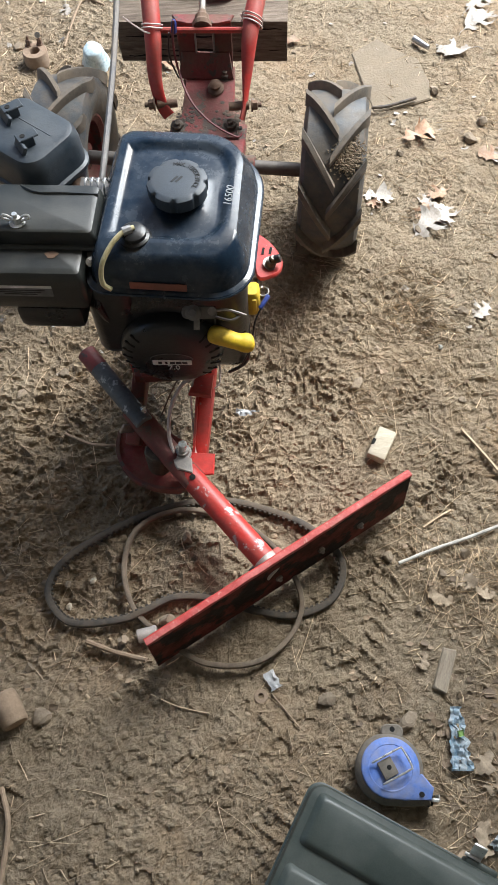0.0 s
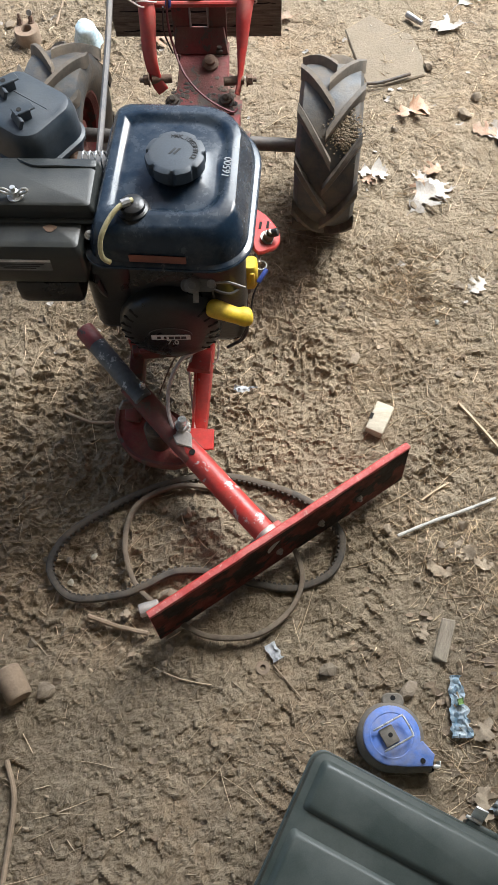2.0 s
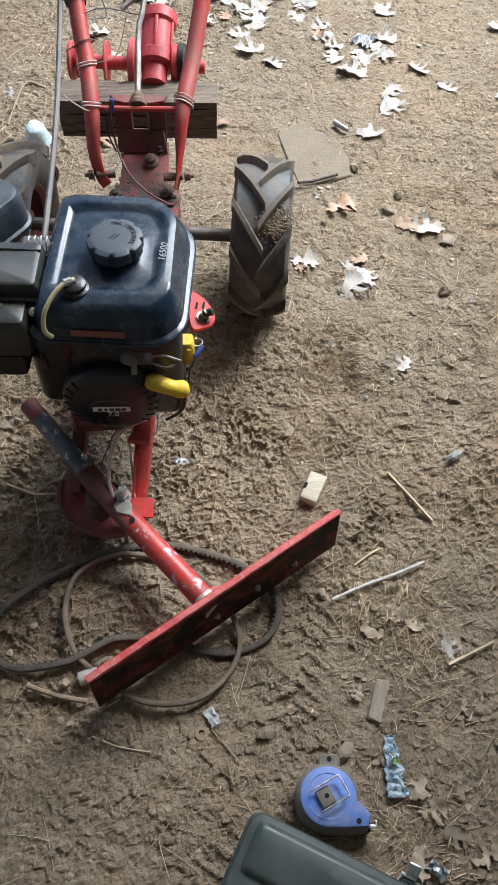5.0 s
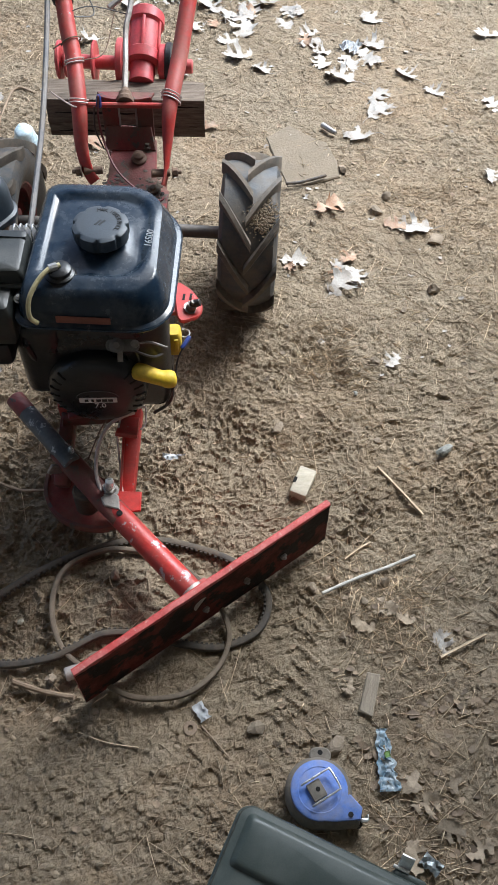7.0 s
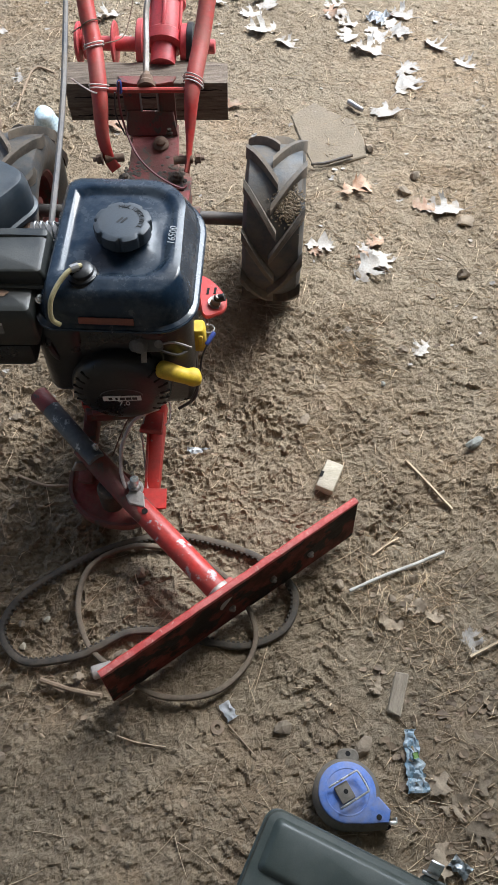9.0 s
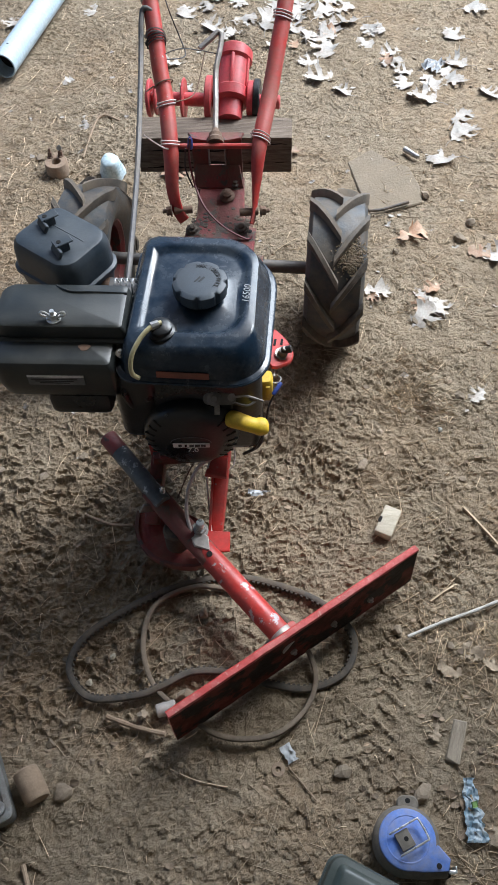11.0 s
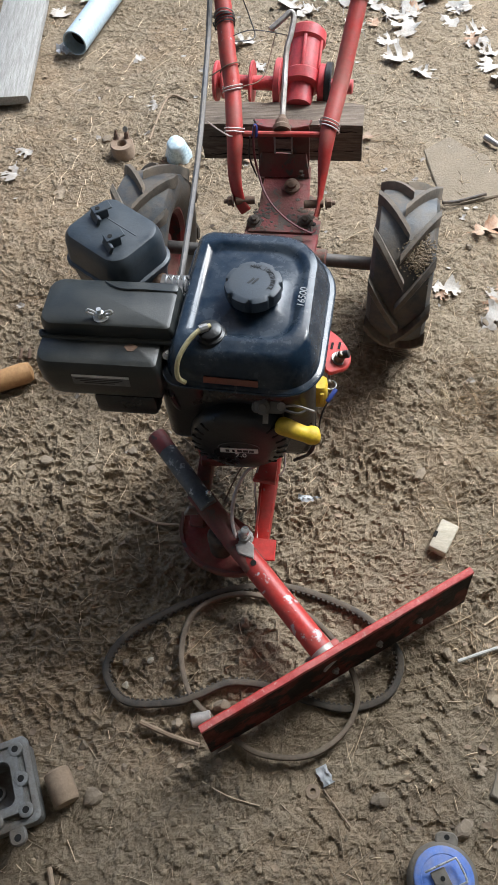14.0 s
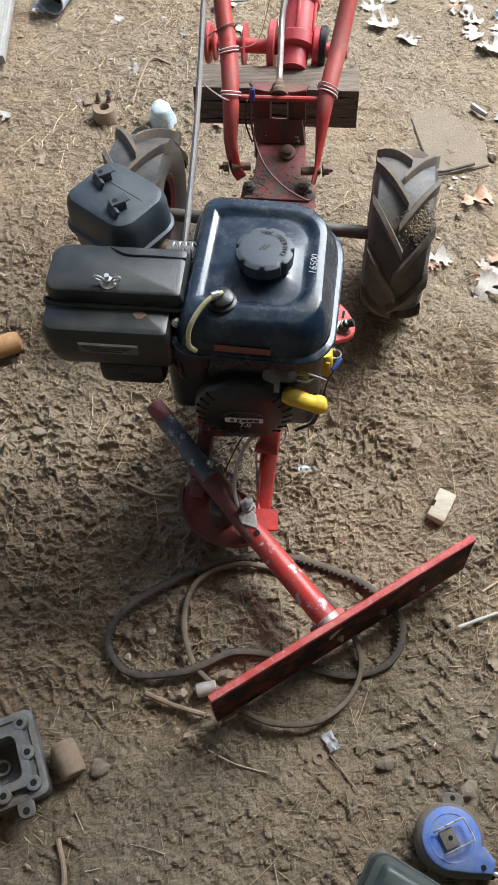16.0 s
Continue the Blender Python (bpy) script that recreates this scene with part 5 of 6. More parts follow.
# drive belts on the ground
def belt(points, width, height, material, name, label, teeth=False, sink=0.0):
    path = smooth_path([(x, y, 0) for x, y in points], 30 if teeth else 12, True)
    k = len(path)
    for i, p in enumerate(path):
        p.z = max(gz(p.x, p.y), -0.002) + height * 0.5 + 0.001 - sink + 0.004 * math.sin(i * 2 * math.pi / k * 3)
    zs = [p.z for p in path]
    for i, p in enumerate(path):
        p.z = sum(zs[(i + j) % k] for j in range(-12, 13)) / 25
    sec = rounded(width, height, width * 0.3, 2)
    bm = sweep(path, sec, True, None, Vector((0, 0, 1)))
    ob = plain(name, bm, material, label, "drive belt")
    if teeth:
        tb = loft([[Vector((x * f, y * f, z)) for x, y in ((-0.0024, -0.0052), (0.0024, -0.0052), (0.0024, 0.0052), (-0.0024, 0.0052))] for z, f in ((0, 1), (0.0022, 0.95), (0.0032, 0.7))])
        tm = bpy.data.meshes.new("tooth")
        tb.to_mesh(tm)
        tb.free()
        tm.materials.append(material)
        run, last = 0.0, path[0]
        for i in range(1, k):
            run += (path[i] - last).length
            last = path[i]
            if run > 0.0088:
                run = 0.0
                d = (path[(i + 1) % k] - path[i - 1]).normalized()
                side = d.cross(Vector((0, 0, 1))).normalized()
                top = side.cross(d)
                m = Matrix.Translation(path[i] + side * (width / 2 - 0.0004)) @ Matrix((d, top, side)).transposed().to_4x4()
                part("tooth", tm, material, ob, "", m)
    return ob


belt([(-0.366, 0.18), (-0.335, 0.23), (-0.255, 0.277), (-0.155, 0.314), (-0.06, 0.32), (0.03, 0.291), (0.1, 0.245), (0.138, 0.185), (0.115, 0.125), (0.05, 0.102), (-0.015, 0.115), (-0.08, 0.138), (-0.149, 0.144), (-0.20, 0.125), (-0.245, 0.115), (-0.315, 0.115), (-0.35, 0.137)],
     0.0115, 0.0125, BELT, "drive_belt", "dusty black toothed rubber drive belt lying on dirt", True)
belt([(-0.234, 0.185), (-0.228, 0.24), (-0.205, 0.278), (-0.16, 0.30), (-0.11, 0.30), (-0.03, 0.270), (0.035, 0.205), (0.062, 0.13), (0.045, 0.075), (0.0, 0.036), (-0.05, 0.024), (-0.11, 0.034), (-0.165, 0.075), (-0.215, 0.125)],
     0.0085, 0.011, HOSE_RUBBER, "drive_belt", "smooth brown rubber belt loop lying on dirt", False, -0.008)


# lidded tool case
def tool_case():
    m = pose(0.151, -0.396, 0, 0, 0, -31.5)
    c = thing("tool_case", m, "closed dark grey-green plastic tool case on dirt", "tool case")
    W, D, H = 0.42, 0.30, 0.122

    def ring(z, inset, w=W, d=D, r=0.02):
        return [m @ Vector((x, y, z)) for x, y in rounded(w - 2 * inset, d - 2 * inset, max(0.004, r - inset * 0.4), 6)]
    part("case_body", loft([ring(0.0, 0.012), ring(0.006, 0.004), ring(0.062, 0.0), ring(0.064, 0.002)]), TOOLCASE, c)
    part("case_lid", loft([ring(0.065, 0.002), ring(0.067, -0.003), ring(0.078, -0.003), ring(0.080, 0.0), ring(0.104, 0.001), ring(0.110, 0.004), ring(0.111, 0.010), ring(0.1125, 0.016), ring(0.1145, 0.022), ring(0.115, 0.030)]), TOOLCASE, c, "moulded lid with bevelled rim and raised panels")

    def panel(x0, x1, y0, y1, top):
        o = [((x0 + x1) / 2 + px, (y0 + y1) / 2 + py) for px, py in rounded(x1 - x0, y1 - y0, 0.009, 4)]
        cx, cy = (x0 + x1) / 2, (y0 + y1) / 2
        return loft([[m @ Vector((cx + (x - cx) * f, cy + (y - cy) * g, z)) for x, y in o] for z, f, g in ((0.1135, 1, 1), (top - 0.002, 1 - 0.010 / (x1 - x0), 1 - 0.010 / (y1 - y0)), (top, 1 - 0.018 / (x1 - x0), 1 - 0.018 / (y1 - y0)))])
    for x0, x1, y0, y1 in ((-0.196, 0.196, 0.064, 0.138), (-0.199, 0.0, -0.138, 0.040), (0.022, 0.196, -0.138, 0.052)):
        part("lid_panel", panel(x0, x1, y0, y1, H), TOOLCASE, c)
    for x in (0.035,):
        hm = m @ pose(x, D / 2 + 0.003, 0.085)
        latch = part("latch", box((0.045, 0.010, 0.032), hm, 0.003), TOOLCASE, c)
        part("latch_pin", rod(hm @ Vector((-0.026, 0.006, 0.017)), hm @ Vector((-0.004, 0.006, 0.017)), 0.0025, 10), CHROME, latch, "bright steel pin")
        part("latch_plate", box((0.018, 0.003, 0.026), hm @ pose(-0.012, 0.014, 0.024, -35), 0.001), CHROME, latch, "bright steel clasp")


tool_case()


# tape measure on its side
def tape_measure():
    m = pose(0.168, -0.146, gz(0.168, -0.146) + 0.0, 0, 0, -8)
    t = thing("tape_measure", m, "blue tape measure with dusty grey case lying on dirt", "tape measure")

    def outline(r, ext):
        pts = []
        for i in range(33):
            a = radians(-62 + (345 - 0) * 0 + i * (322 - 0) / 32 * 0.93)
            pts.append((r * math.cos(a + 0.75), r * math.sin(a + 0.75)))
        return pts + [(ext * 0.35, -r), (ext, -r * 0.92), (ext + 0.004, -r * 0.55), (ext * 0.8, -r * 0.15)]

    def ring(z, r, ext):
        return [m @ Vector((x, y, z)) for x, y in outline(r, ext)]
    body = part("case_shell", loft([ring(0.0, 0.044, 0.054), ring(0.006, 0.050, 0.060), ring(0.03, 0.051, 0.061), ring(0.038, 0.048, 0.058), ring(0.042, 0.044, 0.054)]), TAPE_GREY, t, "dusty grey rubber shell")
    part("side_plate", loft([ring(0.040, 0.044, 0.060), ring(0.0450, 0.043, 0.059), ring(0.047, 0.040, 0.055)]), TAPE_BLUE, t, "scuffed blue plastic side")
    part("centre_ring", lathe([(0.034, 0.0465), (0.034, 0.0476), (0.0325, 0.0478), (0.032, 0.0470)], 40, m, None, False), TAPE_BLUE, t)
    bp = m @ pose(0.002, 0.002, 0.051, 0, 0, 30)
    plate = part("clip_plate", box((0.023, 0.027, 0.006), bp @ pose(-0.008, 0, 0), 0.002), TAPE_GREY, t, "grey clip plate")
    part("clip_screw", lathe([(0.0035, 0), (0.0035, 0.0008)], 12, bp @ pose(-0.006, 0, 0.003)), VOID, plate)
    part("belt_clip", cable([bp @ Vector(p) for p in ((-0.025, -0.0165, 0.002), (-0.018, -0.0165, 0.006), (0.018, -0.0165, 0.008), (0.0235, -0.0145, 0.008), (0.0245, 0.0, 0.008), (0.0235, 0.0145, 0.008), (0.018, 0.0165, 0.008), (-0.018, 0.0165, 0.006), (-0.025, 0.0165, 0.002))], 0.0016, 8, 6), CHROME, t, "bright wire belt clip")
    part("hang_tab", slab(rounded(0.034, 0.024, 0.011, 6), 0.026, 0.036, m @ pose(0.004, 0.052, 0, 0, 0, 0)), TAPE_GREY, t)
    part("tab_hole", lathe([(0.004, 0), (0.004, 0.0008)], 12, m @ pose(0.004, 0.056, 0.0358)), VOID, t)
    part("corner_screw", lathe([(0.004, 0), (0.004, 0.0008)], 12, m @ pose(0.045, -0.034, 0.0472)), VOID, t)
    part("mouth", box((0.006, 0.022, 0.028), m @ pose(0.061, -0.036, 0.02), 0.002), VOID, t)
    part("tape_hook", box((0.002, 0.009, 0.016), m @ pose(0.071, -0.036, 0.030, 0, 10, 0), 0.0006), CHROME, t, "bright steel end hook")
    part("hook_blade", box((0.010, 0.005, 0.010), m @ pose(0.066, -0.04, 0.036), 0.001), CHROME, t)


tape_measure()


def crumple(name, w, l, seed, amp, material, label, category, m, nx_=8, ny_=14, taper=0.0):
    rg = random.Random(seed)
    off = Vector((rg.uniform(0, 90), rg.uniform(0, 90), 0))
    bm = bmesh.new()
    rows = []
    for j in range(ny_ + 1):
        v = j / ny_ - 0.5
        row = []
        for i in range(nx_ + 1):
            u = i / nx_ - 0.5
            q = Vector((u * max(3, nx_ * 0.25), v * max(5, ny_ * 0.24), 0)) + off
            edge = 1 + 0.35 * noise.noise(Vector((v * 6, seed, 1)))
            z = amp * (abs(noise.noise(q)) * 1.6 + 0.5 * noise.noise(q * 2.7)) + amp * 0.3
            row.append(bm.verts.new((w * u * edge * (1 - taper * v) + 0.25 * w * noise.noise(q * 1.3), l * v, z)))
        rows.append(row)
    for a, b in zip(rows, rows[1:]):
        for i in range(nx_):
            bm.faces.new((a[i], a[i + 1], b[i + 1], b[i]))
    ext = bmesh.ops.solidify(bm, geom=bm.faces[:], thickness=0.0006)
    return plain(name, bm, material, label, category, m, "", 48)


wrap = crumple("wrapper", 0.025, 0.095, 4, 0.005, WRAP, "crumpled blue and white plastic wrapper on dirt", "wrapper", pose(0.285, -0.108, gz(0.285, -0.108) + 0.002, 0, 0, -4), 16, 34, 0.6)
WORLD[wrap] = wrap.matrix_basis.copy()
part("green_print", slab([(-0.005, -0.004), (0.004, -0.005), (0.006, 0.004), (-0.003, 0.005)], 0, 0.0006), WRAP_GREEN, wrap, "", wrap.matrix_basis @ pose(0.002, 0.006, 0.010, 12, 10, 20))
crumple("plastic_scrap", 0.018, 0.03, 9, 0.005, PAPER, "small crumpled white plastic scrap on dirt", "scrap", pose(0.003, 0.0, gz(0, 0) + 0.002, 0, 0, 25), 6, 8)
crumple("foil_scrap", 0.012, 0.045, 14, 0.007, PAPER, "thin twisted white foil scrap on dirt", "scrap", pose(-0.004, 0.5, gz(0, 0.5) + 0.002, 0, 0, 80), 5, 10)
bag = lathe([(0.036, 0.0), (0.033, 0.012), (0.030, 0.026), (0.026, 0.042), (0.023, 0.056), (0.019, 0.060), (0.002, 0.060)], 22, None)
for v in bag.verts:
    q = Vector((v.co.x * 60, v.co.y * 60, v.co.z * 40))
    v.co += Vector((v.co.x, v.co.y, 0)) * 0.14 * noise.noise(q) + Vector((0, 0, 0.003 * noise.noise(q + Vector((9, 0, 0)))))
plain("plastic_bag_scrap", bag, CLEAR_BLUE, "crumpled pale blue-white plastic bag scrap on dirt", "scrap", pose(-0.316, 1.545, gz(-0.316, 1.545) - 0.004, 14, 0, 0), "", 60)
crumple("plastic_bag_scrap", 0.05, 0.06, 19, 0.02, PAPER, "crumpled pale plastic scrap among leaves", "scrap", pose(0.645, 1.945, gz(0.645, 1.945), 0, 0, 50), 7, 8)
crumple("clear_plastic_scrap", 0.02, 0.03, 23, 0.012, FOIL, "shiny clear plastic scrap in leaf litter", "scrap", pose(0.318, -0.262, gz(0.318, -0.262) + 0.006, 0, 0, 40), 6, 8)

# cut wood
wb = pose(0.238, 0.407, gz(0.238, 0.407) + 0.010, 2, -2, 60)
block_bm = box((0.062, 0.034, 0.024), wb, 0.003, 2)
blk = plain("wood_block", block_bm, PALE_WOOD, "small pale sawn wood block on dirt", "wood block")
part("saw_notch", box((0.012, 0.006, 0.003), wb @ pose(-0.004, 0.0152, 0.0112)), VOID, blk)
strip = bmesh.new()
box((0.072, 0.024, 0.006), pose(0, 0, 0), 0.002, 1, strip)
for v in strip.verts:
    v.co.x += 0.006 * noise.noise(v.co * 90)
    v.co.y *= 1 - 1.8 * (v.co.x + 0.036)* (0.5 if v.co.y > 0 else 0.1)
plain("wood_chip", slab([(-0.012, -0.008), (0.006, -0.012), (0.014, 0.0), (0.004, 0.012), (-0.010, 0.010)], 0.0, 0.004, pose(0.012, 0.222, gz(0.012, 0.222) + 0.003, 12, -8, 30), 0.001), PALE_WOOD, "small pale wood chip on dirt", "wood chip")
plain("wood_strip", strip, STRIP, "short weathered wood strip lying on dirt", "wood strip", pose(0.283, -0.002, gz(0.283, 0) + 0.004, 0, 3, 66))
plank = bmesh.new()
rings = []
for i in range(25):
    y = 0.95 * i / 24
    rings.append([Vector((x + 0.0015 * noise.noise(Vector((y * 7, x * 30, z * 40))), y + (0.01 * noise.noise(Vector((x * 40, 2, z * 20))) if i == 0 else 0), z + 0.0012 * noise.noise(Vector((y * 9, x * 60, 4))))) for x, z in rounded(0.14, 0.026, 0.003, 2)])
plank = loft(rings)
plain("plank", plank, GREY_WOOD, "weathered grey wooden plank lying on dirt", "plank", pose(-0.826, 1.795, 0.022, 0, 0, 2))
dowel_m = aim((-0.428, 0.006, gz(-0.42, 0) + 0.022), (-0.403, -0.042, gz(-0.40, -0.04) + 0.021))
plain("wood_peg", lathe([(0.001, 0), (0.018, 0), (0.0205, 0.003), (0.0215, 0.02), (0.021, 0.05), (0.019, 0.0535), (0.001, 0.054)], 24, dowel_m), DOWEL, "short round brown wooden peg on dirt", "wood peg")
handle = thing("hand_cultivator", pose(-0.70, 0.77, 0), "hand cultivator with worn tan wooden grip on dirt", "garden tool")
part("grip", lathe([(0.008, 0), (0.02, 0.004), (0.024, 0.02), (0.023, 0.06), (0.02, 0.16), (0.02, 0.4)], 20, aim((-0.588, 0.815, 0.028), (-0.80, 0.735, 0.026))), TAN_WOOD, handle)
for k in range(2):
    part("prong", cable([(-0.615 + 0.02 * k, 0.835, 0.045), (-0.612 + 0.018 * k, 0.855, 0.05), (-0.622 + 0.02 * k, 0.865, 0.03), (-0.63 + 0.02 * k, 0.862, 0.0)], 0.0035, 8), RUST, handle)

# pale plastic pipe
pm = aim((-0.648, 2.03, 0.040), (-0.543, 2.37, 0.040))
pipe = plain("plastic_pipe", lathe([(0.0335, 0.9), (0.0335, 0.0), (0.0375, 0.0), (0.0375, 0.9)], 36, pm, None, False), PIPE, "pale blue plastic pipe lying on dirt", "pipe")
part("pipe_dark_bore", lathe([(0.0334, 0.05), (0.0001, 0.0505)], 24, pm), VOID, pipe)
part("drill_hole", lathe([(0.003, 0), (0.003, 0.001)], 10, pm @ pose(0, 0, 0.06) @ Matrix.Rotation(radians(90), 4, "X") @ pose(0, 0, -0.0382)), VOID, pipe)
crumple("plastic_scrap", 0.035, 0.05, 31, 0.02, PAPER, "white plastic scrap beside pipe", "scrap", pose(-0.69, 2.045, 0.005, 0, 0, 10), 6, 8)

# iron bushing with studs
bush = thing("iron_bushing", pose(-0.465, 1.565, 0), "rusty round iron bushing with two studs on dirt", "bushing")
bz = gz(-0.465, 1.565) - 0.003
part("bush_body", lathe([(0.0125, 0.036), (0.012, 0.006), (0.028, 0.0), (0.031, 0.003), (0.031, 0.036), (0.029, 0.039), (0.014, 0.039), (0.0125, 0.036)], 32, pose(-0.465, 1.565, bz), None, False), DUSTY_IRON, bush)
part("bush_bore", lathe([(0.0124, 0.012), (0.0001, 0.0121)], 20, pose(-0.465, 1.565, bz)), VOID, bush)
for dx, dy in ((-0.016, 0.02), (0.012, 0.022)):
    part("stud", hexbolt((-0.465 + dx, 1.565 + dy, bz + 0.038), (0.1, 0.1, 1), 0.006, 0.016), RUST, bush)
part("stud_washer", lathe([(0.007, 0), (0.007, 0.003), (0.003, 0.003)], 14, pose(-0.452, 1.588, bz + 0.064, 60)), STEEL, bush)


# open aluminium casting
def casting():
    m = pose(-0.516, -0.028, gz(-0.46, -0.03) + 0.002, 0, 0, 20)
    c = thing("gear_cover", m, "grey cast aluminium engine cover, open side up", "engine cover")
    W, D, H = 0.125, 0.125, 0.058

    def ring(z, g, r=0.012):
        return [m @ Vector((x, y, z)) for x, y in rounded(W + 2 * g, D + 2 * g, r, 5)]
    part("cover_wall", loft([ring(0, -0.006), ring(0.004, 0), ring(0.040, 0.0), ring(0.042, 0.004), ring(0.050, 0.004), ring(0.051, 0.002), ring(0.051, -0.006), ring(0.047, -0.008), ring(0.047, -0.014), ring(H, -0.015), ring(H, -0.028), ring(H - 0.002, -0.029), ring(0.016, -0.032), ring(0.014, -0.036)]), ALUMINIUM, c)
    for x, y in ((-0.047, -0.047), (0, -0.049), (0.047, -0.047), (0.048, 0.0), (0.047, 0.047), (0.0, 0.049), (-0.047, 0.047), (-0.048, 0)):
        boss = part("bolt_boss", lathe([(0.0115, 0.02), (0.0115, H + 0.0005), (0.0105, H + 0.001), (0.0052, H + 0.001)], 18, m @ pose(x, y, 0), None, False), ALUMINIUM, c)
        part("boss_hole", lathe([(0.0056, 0), (0.0001, 0.0002)], 14, m @ pose(x, y, H + 0.0002)), VOID, boss)
    part("shaft_hole", lathe([(0.012, 0.016), (0.012, 0.022), (0.008, 0.022)], 20, m @ pose(0.0, 0.0, 0), None, False), ALUMINIUM, c)
    part("bore", lathe([(0.0081, 0.0225), (0.0001, 0.0226)], 16, m), VOID, c)
    ear = part("mount_ear", slab(rounded(0.026, 0.03, 0.011, 5), 0.04, 0.05, m @ pose(0.026, -0.076, 0)), ALUMINIUM, c)
    part("ear_hole", lathe([(0.0055, 0), (0.0001, 0.0004)], 14, m @ pose(0.026, -0.08, 0.0502)), VOID, ear)


casting()


# rods, sticks and small iron
def stick(points, r, material, name, label, category, lift=0.0):
    pts = [(x, y, gz(x, y) + r + 0.002 + lift) for x, y in points]
    path = smooth_path(pts, 6)
    k = len(path)
    rg = random.Random(int(abs(points[0][0]) * 1e4))
    return plain(name, sweep(path, circle(r, 8), scale=lambda i: (1 + 0.12 * math.sin(i * 2.1), 1 + 0.1 * math.cos(i * 1.7))), material, label, category)


stick([(0.235, 0.179), (0.30, 0.2), (0.36, 0.217), (0.42, 0.236)], 0.0032, PALE_STICK, "stick", "straight pale grey stick on dirt", "stick", 0.004)
stick([(0.393, 0.431), (0.42, 0.385), (0.457, 0.32)], 0.003, STRAW, "stick", "thin tan twig on dirt", "stick")
stick([(0.414, 0.041), (0.46, 0.058), (0.505, 0.073)], 0.0028, STRAW, "stick", "thin tan twig on dirt", "stick", 0.004)
stick([(0.29, 0.245), (0.32, 0.262), (0.345, 0.275)], 0.0024, STRAW, "stick", "short tan twig on dirt", "stick")
stick([(-0.299, 0.084), (-0.25, 0.064), (-0.199, 0.046)], 0.0045, DOWEL, "stick", "dirty brown rod half buried in dirt", "rod", 0.002)
stick([(-0.425, -0.13), (-0.411, -0.17), (-0.409, -0.20), (-0.414, -0.245), (-0.42, -0.30)], 0.0042, DOWEL, "stick", "bent brown stick on dirt", "stick")
stick([(-0.35, 0.48), (-0.30, 0.455), (-0.255, 0.45)], 0.003, DOWEL, "stick", "thin brown stick on dirt", "stick")
stick([(-0.195, -0.005), (-0.15, -0.03), (-0.10, -0.045)], 0.0013, STRAW, "stick", "thin tan twig on dirt", "stick")
stick([(0.0, -0.02), (0.022, -0.05), (0.04, -0.075)], 0.0013, DOWEL, "stick", "thin dark twig on dirt", "stick")
stick([(-0.40, 1.62), (-0.36, 1.80), (-0.30, 1.78)], 0.003, DOWEL, "stick", "thin brown twig on dirt", "stick")
plain("metal_bushing", rod((-0.213, 0.084, gz(-0.2, 0.085) + 0.012), (-0.180, 0.090, gz(-0.18, 0.09) + 0.012), 0.0115, 20), BARE, "short pale metal sleeve on dirt", "sleeve")
plain("washer", lathe([(0.005, 0.0), (0.011, 0.0), (0.0115, 0.001), (0.011, 0.002), (0.005, 0.002), (0.0046, 0.001), (0.005, 0)], 20, pose(-0.017, -0.023, gz(-0.017, -0.023) + 0.0005, 4, 3), None, False), DUSTY_IRON, "dirt-coloured rusty flat washer on dirt", "washer")
plain("socket_bit", rod((0.484, 1.545, 0.012), (0.515, 1.505, 0.012), 0.008, 12, 0.006), STEEL, "short steel socket bit on dirt", "socket")
board = [(0.352, 1.305), (0.415, 1.312), (0.494, 1.335), (0.500, 1.40), (0.486, 1.485), (0.44, 1.52), (0.396, 1.57), (0.325, 1.52), (0.335, 1.42)]
plain("flat_board", slab(board, -0.012, gz(0.42, 1.42) + 0.004, None, 0.003), BOARD, "thin dirt-covered flat board on ground", "board")
stick([(0.345, 1.302), (0.38, 1.306), (0.42, 1.318), (0.455, 1.33)], 0.004, GREASE, "stick", "dark twig along board edge", "stick", 0.008)

# stones
STONES = [(0.086, -0.033, 0.019, 0.5), (0.209, -0.078, 0.022, 0.8), (0.22, 0.191, 0.014, 0.7), (0.559, 1.193, 0.026, 0.6), (0.600, 1.245, 0.022, 0.7), (0.213, 0.552, 0.020, 0.4),
          (-0.395, 0.05, 0.014, 0.8), (-0.531, 0.60, 0.019, 0.6), (0.635, 0.904, 0.022, 0.8), (0.688, 1.075, 0.03, 0.5), (0.35, 0.19, 0.016, 0.9), (0.306, 0.156, 0.012, 0.6),
          (-0.163, 0.110, 0.019, 0.9), (-0.236, 0.083, 0.016, 0.9), (-0.362, -0.032, 0.028, 0.35), (-0.335, 0.185, 0.011, 0.6), (0.505, 1.36, 0.024, 0.6), (0.39, 1.16, 0.016, 0.6), (-0.125, 0.245, 0.015, 0.8),
          (0.45, 0.705, 0.016, 0.5), (-0.44, 0.58, 0.022, 0.35), (-0.36, 0.62, 0.015, 0.4), (0.40, 0.93, 0.018, 0.6), (0.26, 0.1, 0.01, 0.6), (-0.52, 1.63, 0.02, 0.5), (0.55, 0.85, 0.014, 0.6), (0.41, 0.5, 0.012, 0.6)]
for i, (x, y, s, f) in enumerate(STONES):
    st = new("stone", rock_mesh("stone", 100 + i, s * 0.82, STONE, f))
    st.matrix_basis = pose(x, y, gz(x, y) + s * f * 0.35, 0, 0, i * 47 % 360)
    tagged(st, "dusty grey-brown stone lying on dirt" if s > 0.016 else "small dusty brown stone on dirt", "stone", "stones on the dirt floor")
angular = new("stone", rock_mesh("stone", 177, 0.019, GREY_STONE, 0.6))
